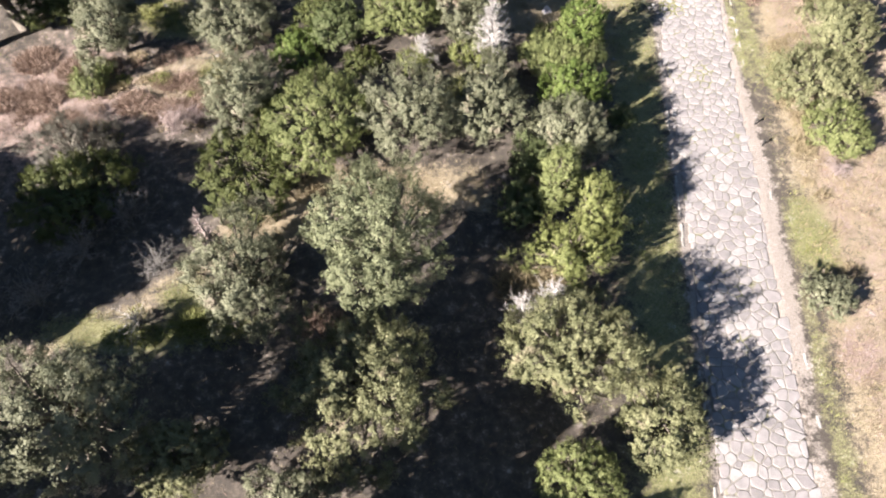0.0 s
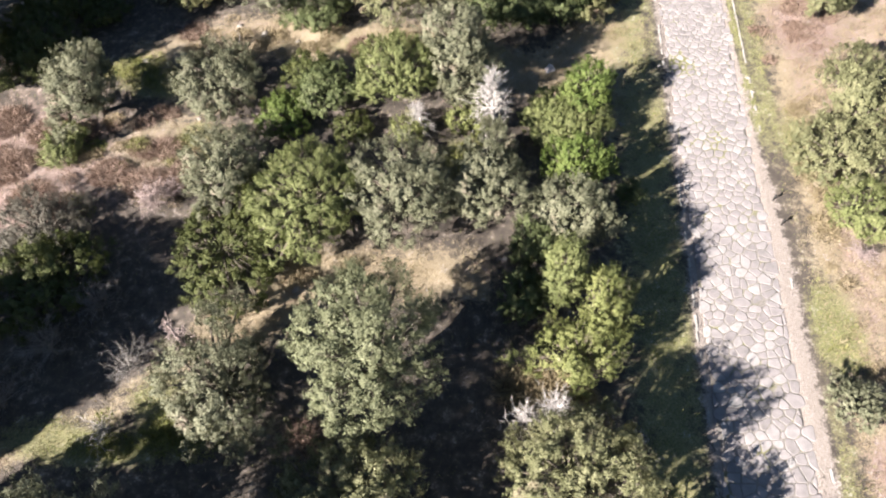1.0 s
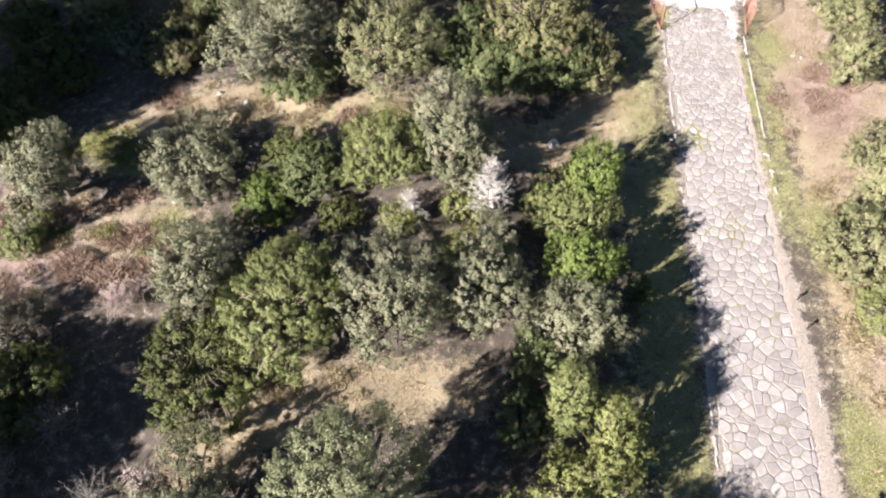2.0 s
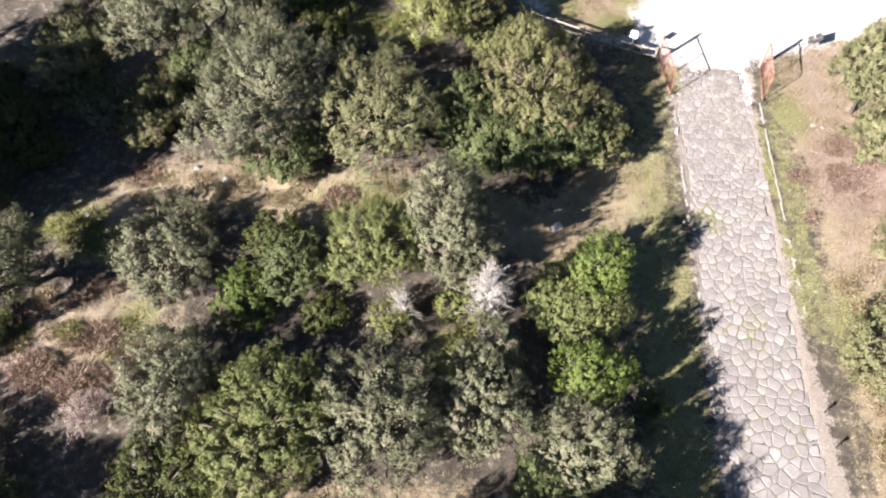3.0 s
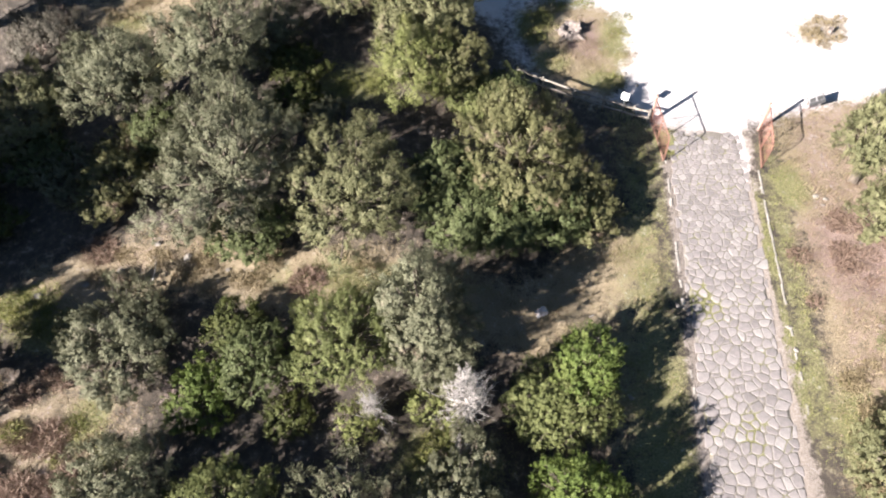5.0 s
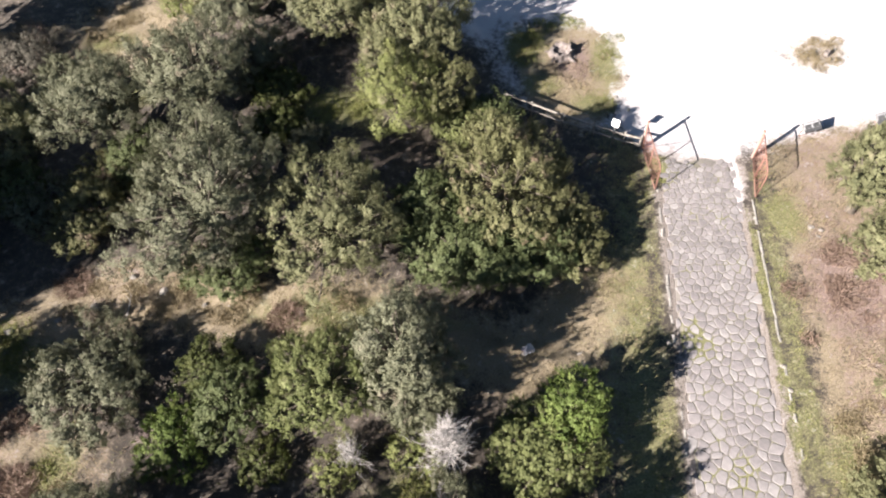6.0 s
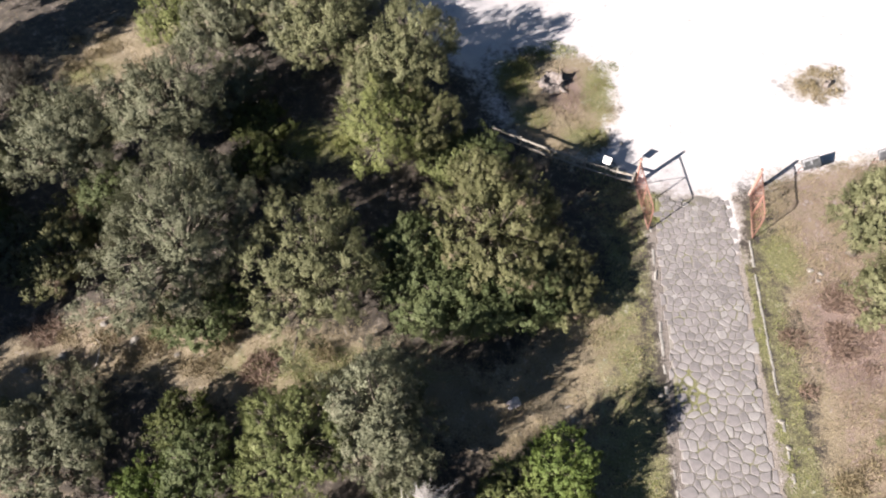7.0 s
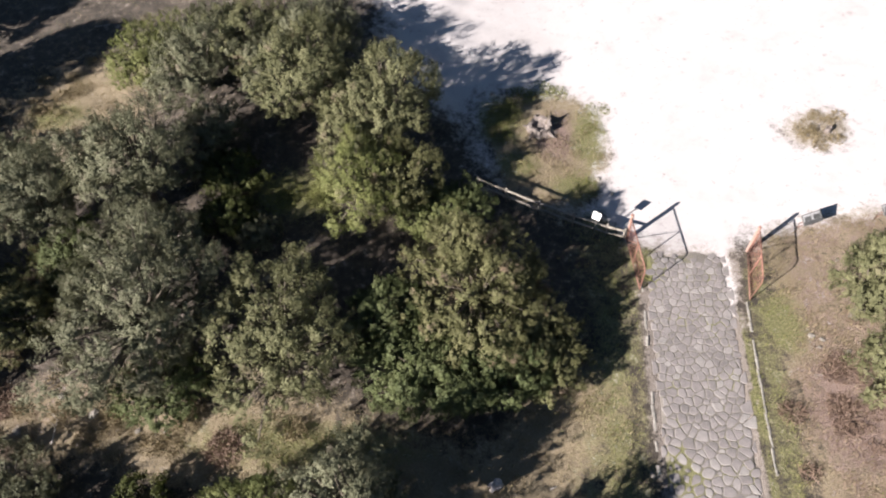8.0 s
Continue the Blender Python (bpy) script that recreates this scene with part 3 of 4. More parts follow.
# big trees outside the view on the sunward side, whose shade falls into it
for kind, x, y, rx, ry, zb, zt in (("oak", -25.5, 10.5, 3.6, 3.8, 3.2, 9.6), ("grey", -29.5, 14.0, 3.2, 3.2, 2.6, 7.8), ("oak", -36.0, 23.5, 3.2, 3.2, 2.4, 6.4),
                                   ("grey", -26.6, 31.2, 2.8, 3.0, 3.2, 10.6), ("grey", -28.6, 28.9, 2.4, 2.4, 3.2, 10.3), ("oak", -29.6, 33.6, 3.2, 3.2, 3.0, 10.3), ("grey", -22.9, 11.6, 2.2, 2.3, 2.6, 9.0), ("grey", -23.6, 9.6, 1.6, 1.6, 3.6, 8.2), ("grey", -33.5, 31.5, 2.6, 2.8, 3.0, 10.3), ("oak", -32.8, 37.5, 2.8, 2.8, 3.0, 9.8),
                                   ("olive", -20.8, 3.2, 3.3, 3.3, 2.6, 8.5), ("oak", -17.8, 1.3, 2.3, 2.3, 7.8, 13.6), ("oak", -8.8, 1.2, 1.7, 1.6, 4.8, 8.8), ("oak", -5.6, 1.0, 2.2, 2.0, 2.0, 6.5), ("olive", -1.2, 1.6, 1.9, 1.7, 1.4, 5.2), ("grey", -30.1, 48.4, 2.5, 2.5, 3.0, 10.4), ("oak", -30.5, 55.5, 2.8, 3.0, 3.0, 8.5)):
    build_tree(kind, x, y, rx, ry, zb, zt, "tall " + WORDS[kind], "trees and bushes beside the road", "tree", coarse=3.3)


# ---- dead trees and dry scrub ----
def grow(rg, start, way, length, r, depth, paths, droop=0.0, spread=0.7):
    """A bare limb that bends and forks, down to thin twigs."""
    pts, p, d = [(Vector(start), r)], Vector(start), Vector(way).normalized()
    for i in range(3):
        d = (d + Vector(rg.normal(0, 0.16, 3)) + Vector((0, 0, -droop))).normalized()
        p = p + d * length / 3
        pts.append((p.copy(), r * (1 - 0.26 * (i + 1))))
    paths.append(pts)
    if depth:
        for j in range(3 if depth > 1 else 4):
            q, qr = pts[1 + j % 3]
            side = (d + Vector(rg.normal(0, spread, 3))).normalized()
            grow(rg, q, side, length * rg.uniform(0.5, 0.75), max(qr * 0.6, 0.009), depth - 1, paths, droop, spread)


def dead_tree(x, y, height, width, label, limbs=26, depth=2, name="dead_tree", tilt=(0, 0), spread=0.6, wood=None):
    rg = np.random.default_rng(int(abs(x * 71 + y * 29) * 10))
    root = empty(name, pose(x, y, hz(x, y) - 0.03))
    tagged(root, label, name.replace("_", " "), "dead trees and dry scrub")
    r = 0.03 + 0.022 * height
    top = Vector((tilt[0], tilt[1], height))
    stem = [(top * f + Vector((rg.normal(0, 0.03), rg.normal(0, 0.03), 0)) * (f > 0), r * (1.25 - f)) for f in (-0.03, 0.06, 0.3, 0.55, 0.8, 1.0)]
    part("trunk", tubes("trunk", [stem], wood or DEADWOOD, 7), root)
    paths = []
    for i in range(limbs):
        f = rg.uniform(0.12, 0.97)
        a = i * 2.4 + rg.uniform(-0.4, 0.4)
        way = Vector((math.cos(a), math.sin(a), rg.uniform(0.5, 1.7)))
        grow(rg, top * f, way, width * (1.1 - 0.8 * f) * rg.uniform(0.6, 1.1), r * (0.55 - 0.35 * f) + 0.004, depth, paths, 0.02, spread)
    part("crown", tubes("crown", paths, wood or DEADWOOD, 3), root, "bare bleached twigs")
    return root


dead_tree(0.22, 27.75, 3.9, 1.1, "dead bleached grey tree with fine bare twigs", 110, tilt=(-0.05, 0.05), spread=0.38)
dead_tree(-3.35, 27.55, 1.85, 0.75, "small dead bleached tree with bare twigs", 50, spread=0.45)
dead_tree(2.5, 13.3, 2.9, 1.0, "dead bleached tree standing between green crowns", 50, spread=0.4, tilt=(0.1, -0.2))
dead_tree(1.5, 13.1, 1.9, 0.9, "small dead bleached tree with bare twigs", 26, spread=0.5, tilt=(-0.2, 0))
dead_tree(4.3, 13.0, 2.0, 0.8, "small dead tree with bare twigs in shade-toned wood", 26, spread=0.5, wood=SHADEWOOD)
dead_tree(5.6, 12.6, 1.3, 0.5, "small dead bleached tree with bare twigs", 14, spread=0.5)
dead_tree(-11.2, 15.0, 4.0, 0.7, "tall dry pinkish shrub with fine bare twigs", 70, spread=0.4, wood=PINKWOOD)
dead_tree(-0.1, 26.4, 1.3, 0.6, "low dry bleached twigs under a dead tree", 18, name="dry_scrub")
# shade is put into the wood colour, except on the one sunlit shrub
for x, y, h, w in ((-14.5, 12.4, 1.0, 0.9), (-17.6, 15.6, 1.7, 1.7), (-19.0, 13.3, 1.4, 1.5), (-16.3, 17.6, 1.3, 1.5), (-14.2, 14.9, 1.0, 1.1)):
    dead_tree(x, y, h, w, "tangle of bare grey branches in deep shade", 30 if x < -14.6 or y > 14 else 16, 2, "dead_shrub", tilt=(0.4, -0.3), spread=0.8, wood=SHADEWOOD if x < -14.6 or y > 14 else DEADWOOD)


for x, y, h, w, n in ((-15.3, 22.9, 0.9, 1.0, 60), (-14.6, 23.5, 0.7, 0.8, 36), (-11.4, 28.4, 0.6, 0.6, 30), (16.0, 21.0, 0.5, 0.8, 30)):
    dead_tree(x, y, h, w, "dry pinkish leafless twiggy shrub", n, 2, "dry_scrub", spread=0.55, wood=PINKWOOD)


def scrub(x, y, r, h, material, label, blades, name="dry_scrub"):
    """A low tussock of thin stems fanning out of the ground."""
    rg = np.random.default_rng(int(abs(x * 53 + y * 37) * 10))
    root = empty(name, pose(x, y, hz(x, y) - 0.02))
    tagged(root, label, name.replace("_", " "), "dead trees and dry scrub")
    n = blades
    a, q = rg.uniform(0, 6.283, n), np.sqrt(rg.random(n)) * r
    base = np.stack([q * 1.1 * np.cos(a), q * 0.95 * np.sin(a), rg.uniform(0, 0.45, n) * h * (1 - 0.5 * q / r)], 1)
    out = np.stack([np.cos(a) * q / r, np.sin(a) * q / r, np.full(n, 0.6)], 1) * 0.6 + rg.normal(0, 0.55, (n, 3))
    out /= np.linalg.norm(out, axis=1, keepdims=True)
    tip = base + out * (h * rg.uniform(0.25, 0.75, n))[:, None]
    side = np.cross(out, rg.normal(size=(n, 3)))
    side = side / np.linalg.norm(side, axis=1, keepdims=True) * 0.018
    v = np.stack([base - side, base + side, tip], 1).reshape(-1, 3)
    tagged(part("tuft", mesh_of("tuft", v, np.arange(3 * n).reshape(-1, 3), material), root), kind="stuff")
    return root


for x, y, r, h in ((-14.5, 24.6, 0.8, 0.8), (-16.2, 24.2, 0.9, 0.7), (-18.2, 24.9, 0.9, 0.6), (-16.0, 26.4, 0.8, 0.6),
                   (-21.6, 23.5, 1.0, 0.6), (-23.5, 25.4, 1.1, 0.7), (-22.2, 27.6, 1.0, 0.6), (-24.8, 28.3, 1.1, 0.7), (-25.6, 25.2, 1.0, 0.6), (-20.4, 22.6, 0.8, 0.5),
                   (-6.8, 33.4, 0.7, 0.6),
                   (-16.5, 35.0, 0.8, 0.5), 
                   (-6.6, 12.3, 0.8, 0.6)):
    scrub(x, y, r, h, REDBLADE, "dry reddish brown scrub clump on the slope", int(1600 * r * r))
for x, y, r, h in ((1.2, 14.6, 0.9, 0.9), (2.4, 14.9, 0.8, 1.0), (1.9, 13.6, 0.8, 0.8), (3.6, 14.4, 0.6, 0.7)):
    scrub(x, y, r, h, DRYBLADE, "tall dry golden grass tussock between bushes", int(1500 * r * r), "grass_tussock")
for x, y, r, h in ((-0.9, 26.4, 0.9, 0.7), (-1.6, 25.8, 0.7, 0.6), (-18.6, 31.6, 0.9, 0.5), (-17.4, 31.3, 0.8, 0.5), (-18.3, 32.6, 0.8, 0.5), (-19.4, 32.2, 0.8, 0.5), (-20.3, 31.7, 0.7, 0.4), (-12.2, 12.3, 0.9, 0.6), (-10.8, 12.0, 0.8, 0.5), (-6.6, 45.4, 0.8, 0.4), (-5.4, 45.2, 0.8, 0.4), (7.4, 46.6, 0.7, 0.3), (9.9, 42.3, 0.5, 0.25), (10.5, 42.6, 0.5, 0.22), (9.65, 41.6, 0.4, 0.2), (8.2, 50.4, 0.6, 0.3), (5.6, 53.2, 0.7, 0.35), (6.4, 53.0, 0.6, 0.3), (3.6, 51.4, 0.9, 0.5), (3.2, 49.9, 0.8, 0.4), (4.4, 52.6, 0.8, 0.45), (8.5, 51.8, 0.6, 0.3), (-6.9, 44.8, 0.8, 0.4), (-5.0, 45.8, 0.8, 0.4)):
    scrub(x, y, r, 0.6 * h, GREENBLADE, "tussock of yellow-green grass", int(1000 * r * r), "grass_tussock")


trg = np.random.default_rng(14)
for cx, cy, sx, sy, n, m, words in ((-12, 34.2, 5.5, 1.3, 16, "dry", "small dry grass tussock on the bank"), (-17, 26.6, 4.4, 3.2, 14, "red", "small dry brown tussock on the bank"), (-16.5, 26.2, 4.4, 3.2, 16, "dry", "small dry golden tussock on the bank"), (-16.0, 26.0, 4.4, 3.4, 10, "green", "small green grass tussock on the bank"),
                                    (-23, 25.5, 2.5, 3.0, 12, "red", "small dry brown tussock on the bank"), (-7.5, 19.0, 3.0, 0.9, 8, "dry", "small dry grass tussock on the bank"),
                                    (15.2, 24.0, 0.9, 9.0, 22, "dry", "small pale dry grass tussock on the verge"),
                                    (-19.5, 52.0, 2.5, 2.0, 12, "dry", "small dry grass tussock on the bank"),
                                    (-14.0, 12.0, 3.2, 0.8, 10, "green", "small green grass tussock on the bank"),
                                    (19.1, 50.3, 1.4, 1.1, 9, "dry", "small dry grass tussock on the pale gravel"),
                                    (16.9, 35.8, 1.8, 2.6, 18, "red", "small dry reddish tussock on the verge")):
    for k in range(n):
        r = trg.uniform(0.2, 0.4) if cx > 18 else trg.uniform(0.25, 0.55)
        x, y = cx + trg.normal(0, 0.5) * sx, cy + trg.normal(0, 0.5) * sy
        if 7.9 < x < 13.8 and y < 44:
            continue
        scrub(x, y, r, trg.uniform(0.25, 0.5), {"dry": DRYBLADE, "red": REDBLADE, "green": GREENBLADE}[m], words, int(1300 * r * r), "grass_tussock")


# ---- paved road ----
ROAD_TOP = 0.215


def road_bed_material():
    m, nt, b, co = mat("earth_and_moss_joints")
    mid, fine = noise_tex(nt, 1.1, 4, 0.65, co), noise_tex(nt, 16, 4, 0.7, co)
    earth = ramp(nt, fine, [(0.3, (0.098, 0.088, 0.077)), (0.7, (0.172, 0.156, 0.140))])
    moss = ramp(nt, fine, [(0.3, (0.090, 0.092, 0.034)), (0.7, (0.170, 0.162, 0.072))])
    grown = mid
    for x, y, reach in ((10.0, 33.2, 1.2), (10.9, 27.7, 1.0), (9.7, 42.0, 1.1)):      # damp spots where moss fills the joints
        away = nt.nodes.new("ShaderNodeVectorMath")
        away.operation = "DISTANCE"
        nt.links.new(co, away.inputs[0])
        away.inputs[1].default_value = (x, y, ROAD_TOP)
        near = nt.nodes.new("ShaderNodeMapRange")
        near.inputs["From Min"].default_value, near.inputs["From Max"].default_value = reach, 0.3 * reach
        near.inputs["To Max"].default_value = 0.28
        nt.links.new(away.outputs["Value"], near.inputs["Value"])
        grown = maths(nt, "ADD", grown, near.outputs[0])
    col = blend(nt, ramp(nt, grown, [(0.54, (0, 0, 0)), (0.68, (0.9, 0.9, 0.9))]), earth, moss)
    nt.links.new(col, b.inputs["Base Color"])
    nt.links.new(bump(nt, fine, 0.8, 0.04), b.inputs["Normal"])
    return m


def build_road_bed():
    ys = np.arange(-3, 43.4, 0.2)
    vs, fs = [], []
    us = np.linspace(0, 1, 15)
    for i, y in enumerate(ys):
        l, r = path_left(y) - 0.02, path_right(y) + 0.05
        fade = float(smooth01((y - 42.2) / 1.3))
        for u in us:
            x = l + u * (r - l)
            z = ROAD_TOP - 0.017 - 0.07 * fade * (1 + 0.7 * math.sin(2.9 * x + 1.3 * math.sin(3.1 * y))) - 0.1 * (u in (0.0, 1.0))
            vs.append((x, y, z))
        if i:
            for k in range(14):
                a = (i - 1) * 15 + k
                fs.append((a, a + 1, a + 16, a + 15))
    ob = new("road", mesh_of("road", vs, fs, road_bed_material()))
    return tagged(ob, "old road paved with pale irregular stones", "road", kind="structure")


def clip_cell(poly, mx, my, nx, ny):
    """The side of a polygon where (p - m) . n < 0."""
    out = []
    for (ax, ay), (bx, by) in zip(poly, poly[1:] + poly[:1]):
        da, db = (ax - mx) * nx + (ay - my) * ny, (bx - mx) * nx + (by - my) * ny
        if da < 0:
            out.append((ax, ay))
        if da * db < 0:
            t = da / (da - db)
            out.append((ax + t * (bx - ax), ay + t * (by - ay)))
    return out


def stone_cells(y0, y1, rg):
    """Irregular stones, large and small mixed, that fill the road from y0 to y1: lists of corners in plan."""
    seeds, y, row = [], y0, 0
    while y < y1:
        s = np.interp(y, [8, 24, 33, 38, 44], [0.44, 0.41, 0.37, 0.32, 0.30])
        l, r = path_left(y), path_right(y)
        n = max(3, int(round((r - l) / s)))
        wild = np.interp(y, [32, 37], [0.47, 0.34])
        for k in range(n):
            u = (k + 0.5 + 0.5 * (row % 2) - 0.25 + rg.uniform(-wild, wild)) / n
            seeds.append((l + u * (r - l), y + rg.uniform(-wild, wild) * s, s * s * rg.choice([-0.16, -0.05, 0.0, 0.06, 0.16])))
        y += s * 0.97
        row += 1
    S = np.array(seeds)
    cells = []
    for i, (sx, sy, sw) in enumerate(S):
        w = 0.75
        poly = [(sx - w, sy - w), (sx + w, sy - w), (sx + w, sy + w), (sx - w, sy + w)]
        d = np.hypot(S[:, 0] - sx, S[:, 1] - sy)
        own = 0.013 + 0.014 * rg.random() + 0.06 * max(0.0, 1 - math.hypot((sx - 10.0) / 1.2, (sy - 33.2) / 0.9)) + 0.02 * max(0.0, 1 - math.hypot((sx - 10.9) / 1.0, (sy - 27.6) / 0.8))
        for j in np.argsort(d)[1:20]:
            ox, oy, ow = S[j]
            L = max(d[j], 0.05)
            nx, ny = (ox - sx) / L, (oy - sy) / L
            f = L / 2 + (sw - ow) / (2 * L) - own - 0.008 * math.sin(i * 1.7 + j)
            poly = clip_cell(poly, sx + nx * f, sy + ny * f, nx, ny)
            if len(poly) < 3:
                break
        if len(poly) < 3:
            continue
        edge = rg.normal(0, 0.09)
        poly = clip_cell(poly, path_right(sy) + edge, sy, 1, -0.042)
        poly = clip_cell(poly, path_left(sy) + 0.1 + edge, sy, -1, 0.040)
        if len(poly) >= 3:
            cells.append(poly)
    return cells


def stone_arrays(poly, rg):
    """A worn stone: cut corners, bowed sides, rounded top edge, slightly tilted. Corners round its own middle."""
    pts = []
    cut = rg.uniform(0.03, 0.085) * np.interp(poly[0][1], [33, 37], [1.0, 0.4])
    for (ax, ay), (bx, by) in zip(poly, poly[1:] + poly[:1]):
        L = math.hypot(bx - ax, by - ay)
        if L < 2.2 * cut:
            pts.append((0.5 * (ax + bx), 0.5 * (ay + by)))
        else:
            f = cut / L
            pts += [(ax + f * (bx - ax), ay + f * (by - ay)), (bx - f * (bx - ax), by - f * (by - ay))]
    cx, cy = sum(p[0] for p in pts) / len(pts), sum(p[1] for p in pts) / len(pts)
    h, tx, ty, n = rg.normal(0, 0.005), rg.normal(0, 0.02), rg.normal(0, 0.02), len(pts)
    wob = 1 + rg.normal(0, 0.03, n)
    v = []
    for s, z in ((1.0, -0.05), (0.99, -0.012), (0.9, 0.0)):
        for (px, py), k in zip(pts, wob):
            qx, qy = (px - cx) * s * k, (py - cy) * s * k
            v.append((qx, qy, z + (h + tx * qx + ty * qy if z > -0.04 else 0)))
    f = [tuple(range(2 * n, 3 * n))]
    for k in range(n):
        m = (k + 1) % n
        f += [(k, m, n + m, n + k), (n + k, n + m, 2 * n + m, 2 * n + k)]
    return (cx, cy), v, f


def build_road_stones(road):
    rg = np.random.default_rng(21)
    near, rest_v, rest_f = 0, [], []
    for poly in stone_cells(-2.5, 43.4, rg):
        mid = sum(p[1] for p in poly) / len(poly)
        area = 0.5 * abs(sum(a[0] * b[1] - b[0] * a[1] for a, b in zip(poly, poly[1:] + poly[:1])))
        x0 = sum(p[0] for p in poly) / len(poly)
        sunk = mid > 41.6 and rg.random() < (mid - 42.3) / 1.5 + 0.5 * max(0.0, 1 - math.hypot(x0 - 9.8, mid - 42.3))
        if area < 0.012 or sunk or mid > 43.0 + 0.2 * math.sin(3 * x0):
            continue
        (cx, cy), v, f = stone_arrays(poly, rg)
        if 23.0 < mid < 41.0 and near < 300:
            near += 1
            ob = part("stone", mesh_of("stone", v, f, STONE), road)
            ob.location = (cx, cy, ROAD_TOP)
        else:
            base = len(rest_v)
            rest_v += [(a + cx, b + cy, c + ROAD_TOP) for a, b, c in v]
            rest_f += [tuple(base + k for k in q) for q in f]
    tagged(part("stones", mesh_of("stones", rest_v, rest_f, STONE_ISLES), road), "pale irregular paving stones", kind="stuff")


# ---- kerbs ----
def kerb_stone_mesh(seed):
    rg = np.random.default_rng(seed)
    bm = bmesh.new()
    bmesh.ops.create_cube(bm, size=1)
    bmesh.ops.scale(bm, vec=(0.10, 1.0, 0.2), verts=bm.verts)
    for vt in bm.verts:
        vt.co += Vector(rg.normal(0, 0.012, 3))
    bmesh.ops.bevel(bm, geom=bm.edges[:], offset=0.02, segments=1, affect="EDGES")
    return bm_mesh("kerb_stone", bm, KERB)


def build_kerb(name, xat, y0, y1, gone, top, seed, label):
    rg = np.random.default_rng(seed)
    kerb = tagged(empty(name, pose(0, 0, 0)), label, "kerb", kind="structure")
    shapes = [kerb_stone_mesh(seed * 10 + k) for k in range(5)]
    y, k = y0, 0
    while y < y1:
        L = rg.uniform(0.28, 0.6)
        if rg.random() > np.interp(y, *gone):
            ob = part("kerb_stone", shapes[k % 5], kerb)
            x = xat(y + L / 2)
            ob.matrix_local = pose(x + rg.normal(0, 0.012), y + L / 2, top + rg.normal(0, 0.012) - 0.1, rg.normal(0, 2), rg.normal(0, 3), -2.4 + rg.normal(0, 2)) @ Matrix.Diagonal((rg.uniform(0.75, 1.15), L - 0.015, 1, 1))
        y += L
        k += 1


# ---- gate ----
def bar(a, b, r):
    return [(Vector(a), r), (Vector(b), r)]


def build_gate(base, tip, height, lean):
    """A hinge post and an open leaf of rusty tube with thin uprights, standing from base to tip."""
    base, tip = Vector(base), Vector(tip)
    root = tagged(empty("gate", Matrix.Translation(base)), "open rusty red iron gate leaf on its hinge post", "gate", "gate leaves at the road's end")
    d = tip - base
    L = d.length
    d.normalize()
    up = Vector((lean, 0, 1)).normalized()
    n = d.cross(up)
    H = height
    bm = bmesh.new()
    bmesh.ops.create_cube(bm, size=1)
    bmesh.ops.scale(bm, vec=(0.11, 0.11, H + 0.4), verts=bm.verts)
    bmesh.ops.translate(bm, vec=(0, 0, (H + 0.4) / 2 - 0.25), verts=bm.verts)
    bmesh.ops.bevel(bm, geom=bm.edges[:], offset=0.012, segments=1, affect="EDGES")
    ob = part("hinge_post", bm_mesh("hinge_post", bm, RUSTPALE), root, "faded pink painted post")
    bm = bmesh.new()
    bmesh.ops.create_cone(bm, cap_ends=True, segments=8, radius1=0.075, radius2=0.02, depth=0.07)
    cap = part("post_cap", bm_mesh("post_cap", bm, RUST), ob)
    cap.location = (0, 0, H + 0.185)
    zb, zt = 0.12, H
    s = 0.12
    corners = {"top_rail": (d * s + up * zt, d * (L - 0.18) + up * zt), "bottom_rail": (d * s + up * zb, d * L + up * zb),
               "hinge_stile": (d * s + up * zb, d * s + up * zt), "middle_stile": (d * L * 0.52 + up * zb, d * L * 0.52 + up * zt)}
    for k, (a, b) in corners.items():
        part(k, tubes(k, [bar(a, b, 0.028)], RUST, 8), root)
    end = [(d * L + up * zb, 0.028), (d * L + up * (zt - 0.25), 0.028), (d * (L - 0.05) + up * (zt - 0.08), 0.028), (d * (L - 0.18) + up * zt, 0.028)]
    part("end_stile", tubes("end_stile", [end], RUST, 8), root)
    rod = tubes("upright", [bar(up * zb, up * zt, 0.008)], RUST, 5)
    x = s + 0.1
    while x < L - 0.05:
        ob = part("upright", rod, root)
        ob.location = d * x + n * 0.004
        x += 0.11
    part("brace", tubes("brace", [bar(d * s + up * zb, d * L * 0.52 + up * zt, 0.016)], RUST, 6), root)
    for z in (0.35, H - 0.3):
        part("hinge", tubes("hinge", [bar(up * z, d * s + up * z, 0.022)], DARKIRON, 6), root)


# ---- wooden rail fence ----
def log_mesh(name, length, r, seed):
    rg = np.random.default_rng(seed)
    n = max(3, int(length / 0.35))
    return tubes(name, [[((rg.normal(0, 0.008), i * length / n, rg.normal(0, 0.008)), r * (1 + rg.normal(0, 0.05))) for i in range(n + 1)]], RAILWOOD, 8)


